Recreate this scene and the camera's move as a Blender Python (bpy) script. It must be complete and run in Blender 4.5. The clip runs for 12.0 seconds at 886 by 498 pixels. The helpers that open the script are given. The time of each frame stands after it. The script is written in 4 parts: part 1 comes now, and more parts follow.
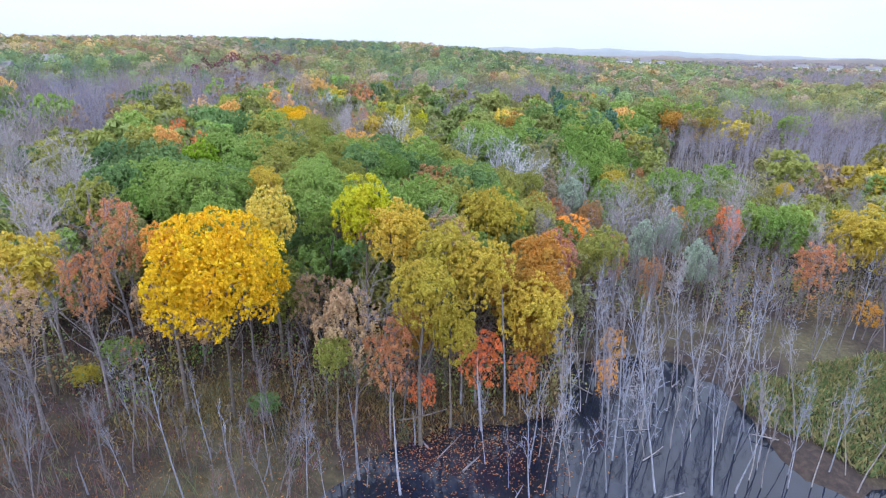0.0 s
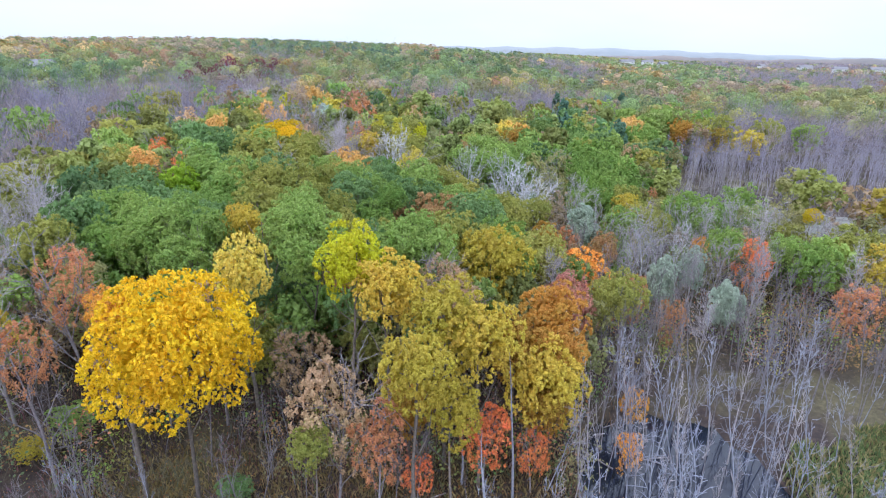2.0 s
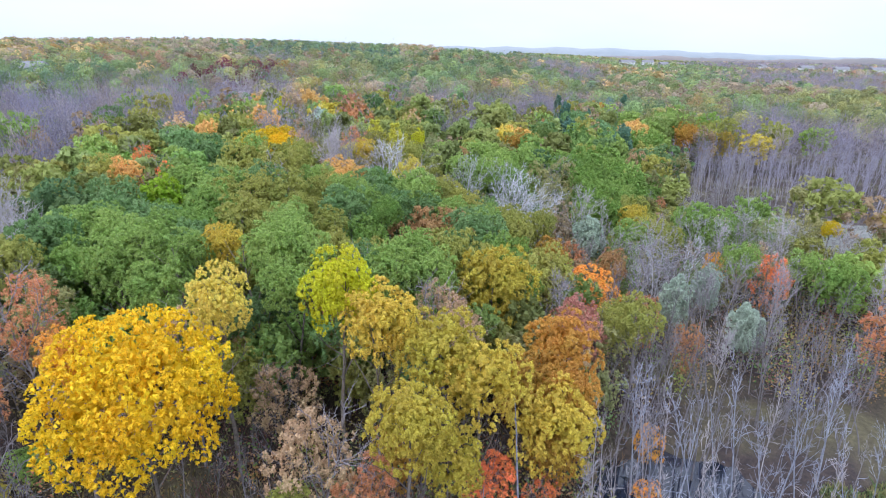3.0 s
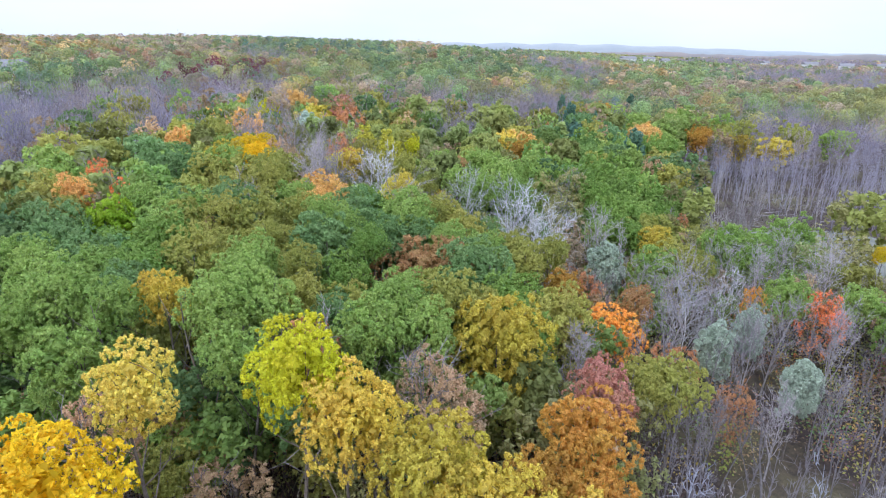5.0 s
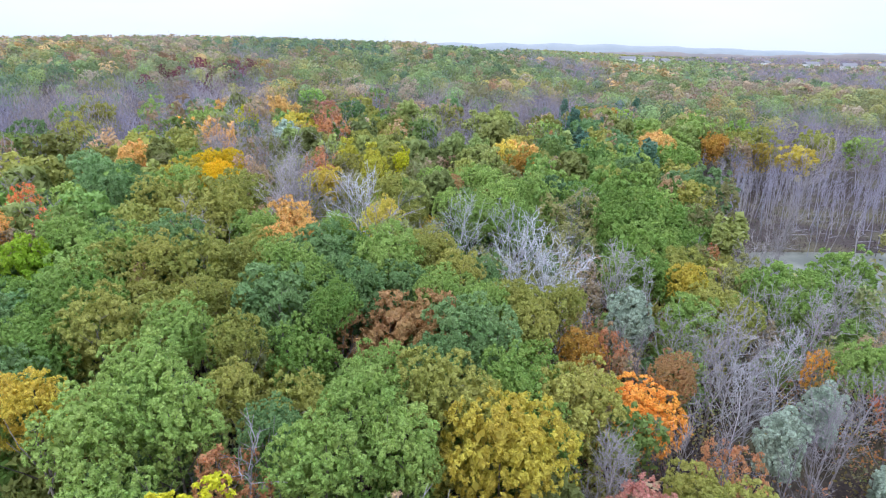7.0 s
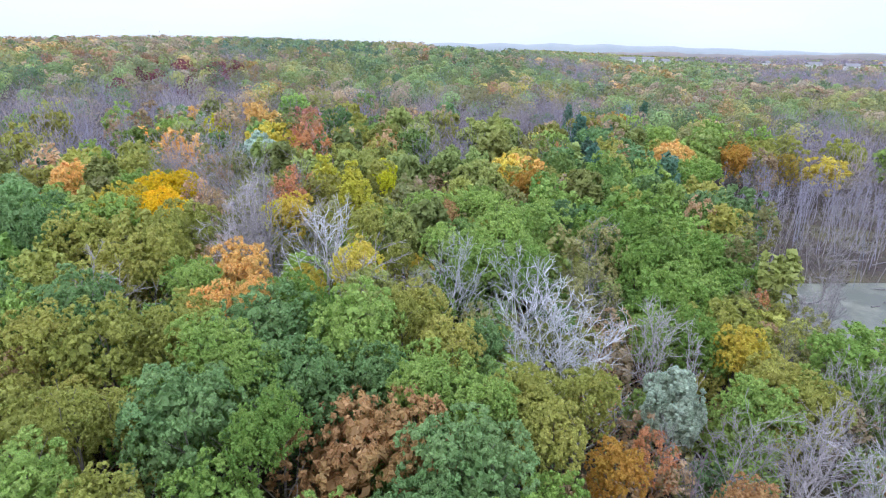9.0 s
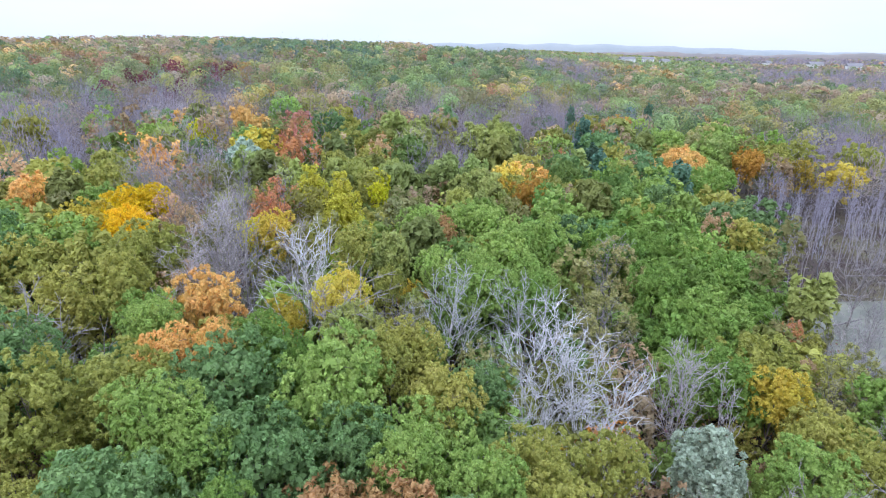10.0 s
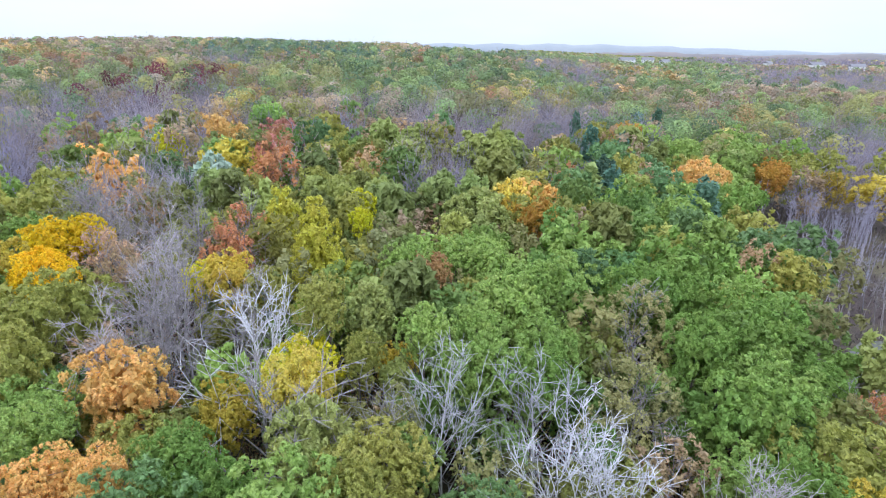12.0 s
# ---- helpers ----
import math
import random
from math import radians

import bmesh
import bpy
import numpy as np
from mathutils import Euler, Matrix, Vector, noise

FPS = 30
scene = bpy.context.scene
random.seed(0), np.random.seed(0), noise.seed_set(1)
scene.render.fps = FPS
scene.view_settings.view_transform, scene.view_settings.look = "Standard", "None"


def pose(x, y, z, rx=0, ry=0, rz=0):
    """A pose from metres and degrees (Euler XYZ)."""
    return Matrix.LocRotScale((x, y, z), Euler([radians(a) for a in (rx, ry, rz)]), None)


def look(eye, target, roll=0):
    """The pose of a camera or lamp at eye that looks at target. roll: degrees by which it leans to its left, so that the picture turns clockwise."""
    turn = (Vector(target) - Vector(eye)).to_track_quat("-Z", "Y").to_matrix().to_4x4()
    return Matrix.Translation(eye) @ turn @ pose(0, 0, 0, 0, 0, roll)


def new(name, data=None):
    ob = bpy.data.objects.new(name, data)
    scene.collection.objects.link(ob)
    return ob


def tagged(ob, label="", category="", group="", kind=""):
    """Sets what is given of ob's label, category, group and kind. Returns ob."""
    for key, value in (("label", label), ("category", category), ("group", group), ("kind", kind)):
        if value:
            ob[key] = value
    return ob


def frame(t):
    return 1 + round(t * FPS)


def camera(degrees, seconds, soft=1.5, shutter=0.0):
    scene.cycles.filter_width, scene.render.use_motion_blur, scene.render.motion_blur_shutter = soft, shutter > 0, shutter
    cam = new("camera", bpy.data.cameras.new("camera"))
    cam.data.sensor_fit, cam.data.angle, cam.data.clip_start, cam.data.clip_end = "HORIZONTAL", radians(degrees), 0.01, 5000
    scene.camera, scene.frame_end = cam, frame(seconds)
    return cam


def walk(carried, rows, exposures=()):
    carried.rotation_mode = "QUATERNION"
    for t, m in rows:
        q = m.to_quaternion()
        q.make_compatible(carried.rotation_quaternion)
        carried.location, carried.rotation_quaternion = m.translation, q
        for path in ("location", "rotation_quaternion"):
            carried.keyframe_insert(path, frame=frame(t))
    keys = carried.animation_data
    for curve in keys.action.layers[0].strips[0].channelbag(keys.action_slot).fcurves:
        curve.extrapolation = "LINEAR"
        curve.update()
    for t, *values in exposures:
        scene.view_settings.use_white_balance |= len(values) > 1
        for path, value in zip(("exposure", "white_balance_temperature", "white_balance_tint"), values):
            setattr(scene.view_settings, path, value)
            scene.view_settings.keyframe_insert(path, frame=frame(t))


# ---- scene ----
cam = camera(76.0, 12.0, soft=1.1)
EXPOSURE = 0.32
METRES, EYE, TILT, LEAN, TURN = 66.0, 35.6, -19.11, -0.8, 0.0
ROWS = [
    (0.0, 0.0, 0.0, 0.0, -0.0, -0.0, 0.0),
    (0.5, 0.0001, 0.0251, 0.0199, 0.08, -0.01, -0.03),
    (1.0, 0.001, 0.0531, 0.0403, 0.11, -0.03, -0.02),
    (1.5, 0.0019, 0.0847, 0.0591, 0.1, -0.03, -0.02),
    (2.0, 0.0033, 0.1182, 0.0801, 0.09, -0.06, 0.01),
    (2.5, 0.0049, 0.1547, 0.0992, 0.06, -0.05, 0.03),
    (3.0, 0.0062, 0.1933, 0.116, 0.06, -0.06, 0.06),
    (5.0, 0.0147, 0.3705, 0.1857, -0.01, -0.39, 0.15),
    (5.5, 0.018, 0.4205, 0.2047, -0.05, -0.39, 0.2),
    (6.0, 0.022, 0.4732, 0.2248, -0.09, -0.39, 0.23),
    (6.5, 0.0265, 0.5278, 0.2454, -0.14, -0.39, 0.29),
    (7.0, 0.0305, 0.5806, 0.2651, -0.21, -0.38, 0.35),
    (9.0, 0.0464, 0.8097, 0.3505, -0.42, -0.36, 0.48),
    (9.5, 0.0501, 0.8655, 0.3713, -0.46, -0.36, 0.53),
    (10.0, 0.0536, 0.9197, 0.3913, -0.51, -0.36, 0.57),
    (10.5, 0.0568, 0.9726, 0.4104, -0.58, -0.36, 0.6),
    (11.0, 0.0602, 1.0232, 0.429, -0.61, -0.36, 0.64),
    (11.5, 0.0629, 1.0713, 0.4473, -0.67, -0.36, 0.68),
    (12.0, 0.0654, 1.1135, 0.4629, -0.69, -0.33, 0.67),
]
walk(cam, [(t, pose(0, 0, EYE, TILT, LEAN, TURN) @ pose(METRES * x, METRES * y, METRES * z, 90 + pitch, roll, yaw)) for t, x, y, z, yaw, pitch, roll in ROWS], exposures=[(0.0, EXPOSURE, 6350, 12), (12.0, EXPOSURE, 6350, 12)])

# ---- light ----
world = bpy.data.worlds.new("overcast")
scene.world = world
world.use_nodes = True
wn, wl = world.node_tree.nodes, world.node_tree.links
sky = wn.new("ShaderNodeTexSky")
sky.sky_type, sky.sun_disc = "NISHITA", False
sky.sun_elevation, sky.sun_rotation = radians(38), radians(200)
# thin bright cloud cover over the whole sky, brighter towards the zenith
coord = wn.new("ShaderNodeTexCoord")
sep = wn.new("ShaderNodeSeparateXYZ")
wl.new(coord.outputs["Generated"], sep.inputs[0])
rise = wn.new("ShaderNodeMapRange")
rise.inputs["From Min"].default_value, rise.inputs["From Max"].default_value = 0.0, 0.9
rise.inputs["To Min"].default_value, rise.inputs["To Max"].default_value = 0.88, 2.3
wl.new(sep.outputs["Z"], rise.inputs["Value"])
cloud = wn.new("ShaderNodeTexNoise")
cloud.inputs["Scale"].default_value, cloud.inputs["Detail"].default_value = 2.6, 6.0
squash = wn.new("ShaderNodeMapping")
squash.inputs["Scale"].default_value = (1.0, 1.0, 4.0)
wl.new(coord.outputs["Generated"], squash.inputs["Vector"])
wl.new(squash.outputs[0], cloud.inputs["Vector"])
tone = wn.new("ShaderNodeValToRGB")
tone.color_ramp.elements[0].position, tone.color_ramp.elements[0].color = 0.35, (0.8, 0.94, 1.2, 1)
tone.color_ramp.elements[1].position, tone.color_ramp.elements[1].color = 0.62, (0.87, 0.98, 1.2, 1)
wl.new(cloud.outputs["Fac"], tone.inputs["Fac"])
grey = wn.new("ShaderNodeVectorMath")
grey.operation = "SCALE"
wl.new(tone.outputs["Color"], grey.inputs[0])
wl.new(rise.outputs[0], grey.inputs["Scale"])
blue = wn.new("ShaderNodeVectorMath")
blue.operation = "SCALE"
blue.inputs["Scale"].default_value = 0.06
wl.new(sky.outputs[0], blue.inputs[0])
both = wn.new("ShaderNodeMix")
both.data_type = "RGBA"
both.inputs["Factor"].default_value = 0.9
wl.new(blue.outputs[0], both.inputs["A"])
wl.new(grey.outputs[0], both.inputs["B"])
wl.new(both.outputs["Result"], wn["Background"].inputs["Color"])
wn["Background"].inputs["Strength"].default_value = 1.0

sun = new("sun", bpy.data.lights.new("sun", "SUN"))
sun.data.energy, sun.data.angle, sun.data.color = 0.7, radians(25), (1.0, 0.97, 0.93)
sun.matrix_world = look((-60, -110, 120), (0, 0, 0))


# ---- lie of the land ----
def smooth(a, b, v):
    u = min(1.0, max(0.0, (v - a) / (b - a)))
    return u * u * (3 - 2 * u)


def wobble(x, y):
    return math.sin(0.31 * x + 0.7) * math.sin(0.27 * y) + 0.6 * math.sin(0.83 * x - 0.4 * y) + 0.4 * math.sin(0.57 * y + 1.3 * x)


def plan(y):
    """Distance along the walk in the measure of the plan below, in which the land is drawn up."""
    return (y - 6.25) / 1.2275


def wet(x, y):
    """Above 1: inside the flooded part of the swamp or the pond; below: dry land."""
    d, y = 99.0, plan(y)
    for cx, cy, rx, ry in ((13, 22, 24, 13), (23, 34, 9.5, 12), (48, 16, 22, 11.5), (80, 106, 27, 14)):
        d = min(d, math.hypot((x - cx) / rx, (y - cy) / ry))
    return 2 - d + 0.035 * wobble(x, y)


def land(x, y):
    """Height of the ground."""
    damp, y = wet(x, y), plan(y)
    r, az = math.hypot(x, y), math.degrees(math.atan2(x, max(y, 1e-6)))
    ridge = smooth(30, -2, az)
    z = 0.7 + 0.12 * wobble(0.5 * x, 0.5 * y)
    z += 2.6 * smooth(8, -35, x) * smooth(38, 62, y)
    z += 1.4 * smooth(60, 100, y) * smooth(70, 30, x)
    z += (24.2 - 1.2 * smooth(-10, -40, az)) * ridge * smooth(70, 660, r)
    z += 5 * math.sin(x / 130 + 1) * math.sin(y / 170) * smooth(350, 800, r) * (0.3 + ridge)
    z -= 1.9 * smooth(0.88, 1.14, damp)
    return 1.03 * z


def canopy(x, y):
    """Usual height of the tree tops."""
    h = 19.6 - 4.7 * smooth(2, 24, x) * smooth(166, 111, y)
    return land(x, y) * (1 if wet(x, y) < 1 else 0) + h
# ---- end of land ----


# ---- materials ----
def lin(r, g, b, k=1.0):
    f = lambda c: (c / 255 / 12.92 if c < 10.3 else ((c / 255 + 0.055) / 1.055) ** 2.4) * k
    return (f(r), f(g), f(b), 1.0)


def node_mat(name):
    m = bpy.data.materials.new(name)
    m.use_nodes = True
    return m, m.node_tree.nodes, m.node_tree.links, m.node_tree.nodes["Principled BSDF"]


def mix_rgb(n, l, fac, a, b, mode="MIX"):
    k = n.new("ShaderNodeMix")
    k.data_type, k.blend_type = "RGBA", mode
    for sock, v in (("Factor", fac), ("A", a), ("B", b)):
        if isinstance(v, (float, int)):
            k.inputs[sock].default_value = v
        elif isinstance(v, tuple):
            k.inputs[sock].default_value = v
        else:
            l.new(v, k.inputs[sock])
    return k.outputs["Result"]


def noise_out(n, l, scale, detail=4.0, rough=0.6, coords="Object"):
    c = n.new("ShaderNodeTexCoord")
    t = n.new("ShaderNodeTexNoise")
    t.inputs["Scale"].default_value, t.inputs["Detail"].default_value, t.inputs["Roughness"].default_value = scale, detail, rough
    l.new(c.outputs[coords], t.inputs["Vector"])
    return t.outputs["Fac"]


def ramp_out(n, l, value, *stops):
    r = n.new("ShaderNodeValToRGB")
    e = r.color_ramp.elements
    while len(e) < len(stops):
        e.new(0.5)
    for k, (p, c) in zip(e, stops):
        k.position, k.color = p, c
    l.new(value, r.inputs["Fac"])
    return r.outputs["Color"]


def leaf_material(name, from_tint):
    """Foliage: the tree's own colour, varied leaf by leaf and in patches, with some light coming through."""
    m, n, l, p = node_mat(name)
    if from_tint:
        a = n.new("ShaderNodeAttribute")
        a.attribute_name = "tint"
        base = a.outputs["Color"]
    else:
        base = n.new("ShaderNodeObjectInfo").outputs["Color"]
    geo = n.new("ShaderNodeNewGeometry")
    hue = n.new("ShaderNodeHueSaturation")
    shift = n.new("ShaderNodeMapRange")
    shift.inputs["To Min"].default_value, shift.inputs["To Max"].default_value = (0.482, 0.518) if from_tint else (0.468, 0.53)
    l.new(noise_out(n, l, 0.05 if from_tint else 1.6, 3.0), shift.inputs["Value"])
    l.new(shift.outputs[0], hue.inputs["Hue"])
    val = n.new("ShaderNodeMapRange")
    val.inputs["To Min"].default_value, val.inputs["To Max"].default_value = (0.84, 1.16) if from_tint else (0.74, 1.26)
    l.new(geo.outputs["Random Per Island"], val.inputs["Value"])
    l.new(val.outputs[0], hue.inputs["Value"])
    l.new(base, hue.inputs["Color"])
    l.new(hue.outputs["Color"], p.inputs["Base Color"])
    p.inputs["Roughness"].default_value = 0.6
    p.inputs["Specular IOR Level"].default_value = 0.25
    tr = n.new("ShaderNodeBsdfTranslucent")
    l.new(hue.outputs["Color"], tr.inputs["Color"])
    mx = n.new("ShaderNodeMixShader")
    mx.inputs[0].default_value = 0.4
    l.new(p.outputs[0], mx.inputs[1])
    l.new(tr.outputs[0], mx.inputs[2])
    l.new(mx.outputs[0], n["Material Output"].inputs["Surface"])
    return m


def bark_material(name, dark, pale, scale=3.0):
    m, n, l, p = node_mat(name)
    f = noise_out(n, l, scale, 6.0, 0.7)
    c = ramp_out(n, l, f, (0.3, dark), (0.7, pale))
    rnd = n.new("ShaderNodeObjectInfo").outputs["Random"]
    v = n.new("ShaderNodeMapRange")
    v.inputs["To Min"].default_value, v.inputs["To Max"].default_value = 0.75, 1.2
    l.new(rnd, v.inputs["Value"])
    h = n.new("ShaderNodeHueSaturation")
    l.new(v.outputs[0], h.inputs["Value"])
    l.new(c, h.inputs["Color"])
    l.new(h.outputs[0], p.inputs["Base Color"])
    p.inputs["Roughness"].default_value = 0.9
    b = n.new("ShaderNodeBump")
    b.inputs["Strength"].default_value = 0.5
    l.new(f, b.inputs["Height"])
    l.new(b.outputs[0], p.inputs["Normal"])
    return m


BRUSHWOOD = bark_material("brushwood", lin(108, 102, 106), lin(164, 156, 160))
MARSHWOOD = bark_material("marsh_bark", lin(100, 96, 110), lin(176, 170, 184))
LEAF = leaf_material("foliage", False)
LEAF_FAR = leaf_material("foliage_far", True)
BARK = bark_material("bark", lin(82, 74, 68), lin(140, 130, 122))
DEADWOOD = bark_material("weathered_deadwood", lin(118, 120, 134), lin(180, 182, 196))
PALEWOOD = bark_material("pale_bark", lin(156, 154, 158), lin(220, 218, 220))
TWIG = bark_material("twig_bark", lin(132, 124, 126), lin(196, 188, 190))


def ground_material():
    m, n, l, p = node_mat("forest_floor")
    fine = noise_out(n, l, 1.6, 8.0, 0.75)
    broad = noise_out(n, l, 0.07, 4.0, 0.6)
    litter = ramp_out(n, l, fine, (0.25, lin(34, 29, 29)), (0.45, lin(58, 48, 46)), (0.6, lin(78, 64, 58)), (0.8, lin(112, 94, 80)))
    sedge = ramp_out(n, l, fine, (0.25, lin(58, 54, 40)), (0.55, lin(98, 90, 66)), (0.8, lin(132, 122, 90)))
    c = mix_rgb(n, l, ramp_out(n, l, broad, (0.48, (0, 0, 0, 1)), (0.62, (1, 1, 1, 1))), litter, sedge)
    l.new(c, p.inputs["Base Color"])
    p.inputs["Roughness"].default_value = 0.95
    b = n.new("ShaderNodeBump")
    b.inputs["Strength"].default_value, b.inputs["Distance"].default_value = 0.8, 0.3
    l.new(fine, b.inputs["Height"])
    l.new(b.outputs[0], p.inputs["Normal"])
    return m


def water_material(name, base, rough):
    m, n, l, p = node_mat(name)
    scum = noise_out(n, l, 0.16, 7.0, 0.7)
    l.new(ramp_out(n, l, scum, (0.45, base[0]), (0.68, base[1])), p.inputs["Base Color"])
    p.inputs["Roughness"].default_value = rough
    p.inputs["IOR"].default_value = 1.5
    b = n.new("ShaderNodeBump")
    b.inputs["Strength"].default_value, b.inputs["Distance"].default_value = 0.06, 0.05
    l.new(noise_out(n, l, 2.2, 3.0), b.inputs["Height"])
    l.new(b.outputs[0], p.inputs["Normal"])
    return m


GROUND = ground_material()
WATER = water_material("dark_swamp_water", (lin(22, 27, 42), lin(36, 42, 58)), 0.03)
POND = water_material("algae_pond_water", (lin(74, 76, 62), lin(122, 122, 104)), 0.3)


# ---- mesh builders ----
def mesh_from(name, verts, faces, mat, tint=None, shade=False):
    me = bpy.data.meshes.new(name)
    verts = np.asarray(verts, dtype=np.float32)
    faces = np.asarray(faces, dtype=np.int32)
    k = faces.shape[1]
    me.vertices.add(len(verts))
    me.vertices.foreach_set("co", verts.ravel())
    me.loops.add(faces.size)
    me.loops.foreach_set("vertex_index", faces.ravel())
    me.polygons.add(len(faces))
    me.polygons.foreach_set("loop_start", np.arange(0, faces.size, k, dtype=np.int32))
    if shade:
        me.polygons.foreach_set("use_smooth", np.ones(len(faces), dtype=bool))
    me.materials.append(mat)
    if tint is not None:
        a = me.color_attributes.new("tint", "FLOAT_COLOR", "POINT")
        a.data.foreach_set("color", np.asarray(tint, dtype=np.float32).ravel())
    me.update()
    me.validate()
    return me


def unit(v):
    return v / np.maximum(np.linalg.norm(v, axis=-1, keepdims=True), 1e-9)


def leaf_quads(points, normals, sizes, rng, slim=0.62):
    """Small folded leaf sprays, one at each point, facing about along the normals."""
    n = len(points)
    t = unit(np.cross(normals, rng.normal(size=(n, 3))))
    b = np.cross(normals, t)
    s = sizes[:, None]
    lift = normals * s * rng.uniform(-0.25, 0.35, (n, 1))
    v = np.stack([points - t * s, points - b * s * slim + lift, points + t * s, points + b * s * slim + lift], 1)
    return v.reshape(-1, 3), np.arange(4 * n).reshape(-1, 4)


def leaf_tris(points, normals, sizes, rng):
    """Single small leaves."""
    n = len(points)
    t = unit(np.cross(normals, rng.normal(size=(n, 3))))
    b = np.cross(normals, t)
    s = sizes[:, None]
    v = np.stack([points - t * s + b * s * 0.55, points - t * s * 0.5 - b * s * 0.75, points + t * s * 1.1], 1)
    return v.reshape(-1, 3), np.arange(3 * n).reshape(-1, 3)


def crown_mesh(name, seed, shape, count, leaf, mat, tufts):
    """A crown of leafy lobes about one unit in radius, its middle at the origin; below the middle it hangs lower."""
    rng = np.random.default_rng(seed)
    stretch, hang, lobes, reach, size, low, core = {
        "round": ((1.0, 1.0, 1.0), 1.15, 58, 0.74, (0.15, 0.30), -0.8, 0.10),
        "dome": ((1.06, 1.03, 0.95), 0.95, 130, 0.8, (0.12, 0.22), -0.5, 0.08),
        "oak": ((1.05, 1.0, 0.84), 1.55, 60, 0.76, (0.13, 0.28), -0.8, 0.10),
        "cone": ((1.05, 1.05, 1.35), 1.2, 56, 0.70, (0.14, 0.28), -0.85, 0.08),
        "spray": ((0.9, 0.9, 1.2), 1.5, 54, 0.68, (0.12, 0.27), -0.8, 0.06),
        "thin": ((0.95, 0.95, 1.1), 1.5, 50, 0.74, (0.10, 0.24), -0.85, 0.0),
        "pine": ((0.72, 0.72, 1.5), 1.2, 46, 0.62, (0.12, 0.26), -0.85, 0.08),
    }[shape]
    d = unit(rng.normal(size=(lobes * 9, 3)))
    d = d[d[:, 2] > low]
    keep = [d[0]]
    for q in d[1:]:
        if len(keep) < lobes and min(np.linalg.norm(q - k) for k in keep) > (0.15 if shape == "dome" else 0.22):
            keep.append(q)
    c = np.array(keep) * reach * rng.uniform(*((0.84, 1.06) if shape == "dome" else (0.7, 1.1)), (len(keep), 1))
    c = np.vstack([c, rng.uniform(-0.3, 0.3, (6, 3)) + (0, 0, 0.15)])
    r = rng.uniform(*size, len(c))
    if shape in ("cone", "pine"):
        taper = 1.08 - 0.56 * np.clip(c[:, 2] + 0.45, 0, 1.25)
        c[:, :2] *= taper[:, None]
        r *= 0.55 + 0.45 * taper
    weight = r**2
    # tufts of leaves over the lobes, facing up and outwards
    m = int(tufts * 3)
    k = rng.choice(len(c), m, p=weight / weight.sum())
    td = unit(rng.normal(size=(m, 3)) + unit(c[k] + 1e-6) * 0.7 + (0, 0, 0.35))
    tc = c[k] + td * (r[k] * rng.uniform(0.78, 1.04, m))[:, None]
    ok = np.min(np.linalg.norm(tc[:, None, :] - c[None], axis=2) / r[None], axis=1) > 0.6
    tc, td = tc[ok][:tufts], td[ok][:tufts]
    tr = rng.uniform(0.55, 1.35, len(tc)) * 1.25 / math.sqrt(tufts)
    share = tr**2
    g = rng.choice(len(tc), count, p=share / share.sum())
    dirs = unit(rng.normal(size=(count, 3)) + td[g] * 0.8 + (0, 0, 0.25))
    p = tc[g] + dirs * (tr[g] * rng.uniform(0.35, 1.15, count))[:, None] * (1, 1, 1.15)
    sizes = leaf * rng.uniform(0.6, 1.4, len(p))
    shift = lambda q: np.column_stack([q[:, :2], np.where(q[:, 2] < 0, q[:, 2] * hang, q[:, 2])]) * stretch
    face = lambda q: unit(q * 0.85 + (0, 0, 0.25) + rng.normal(size=q.shape) * (0.42 if shape != "spray" else 0.6))
    v, f = leaf_tris(shift(p), face(dirs), sizes * (1.35 if shape == "spray" else 1.0), rng)
    if core:
        # larger sprays deeper in close the crown
        q = int(160 + 0.05 * count)
        kk = rng.choice(len(c), q)
        dd = unit(rng.normal(size=(q, 3)) + unit(c[kk]) * 0.6)
        v2, f2 = leaf_quads(shift(c[kk] * 0.72 + dd * (r[kk] * 0.4)[:, None]), face(dd), np.full(q, min(core, leaf * 3.0)), rng)
        f2 = np.concatenate([f2[:, [0, 1, 2]], f2[:, [0, 2, 3]]]) + len(v)
        v, f = np.vstack([v, v2]), np.vstack([f, f2])
    return mesh_from(name, v, f, mat)


def tubes(name, segs, mat, sides=4):
    """Tapered limbs from rows of start, end, start radius, end radius."""
    a = np.array([s[0] for s in segs], float)
    b = np.array([s[1] for s in segs], float)
    ra, rb = np.array([s[2] for s in segs]), np.array([s[3] for s in segs])
    w = unit(b - a)
    ref = np.where(np.abs(w[:, 2:3]) > 0.9, np.array([[1.0, 0, 0]]), np.array([[0, 0, 1.0]]))
    u = unit(np.cross(w, ref))
    v = np.cross(w, u)
    verts, faces = [], []
    ang = np.arange(sides) * 2 * math.pi / sides
    ring = np.cos(ang)[None, :, None] * u[:, None, :] + np.sin(ang)[None, :, None] * v[:, None, :]
    verts = np.concatenate([a[:, None] + ring * ra[:, None, None], b[:, None] + ring * rb[:, None, None]], 1)
    base = (np.arange(len(segs)) * 2 * sides)[:, None, None]
    i = np.arange(sides)
    q = np.stack([i, (i + 1) % sides, sides + (i + 1) % sides, sides + i], 1)[None]
    return mesh_from(name, verts.reshape(-1, 3), (base + q).reshape(-1, 4), mat, shade=True)


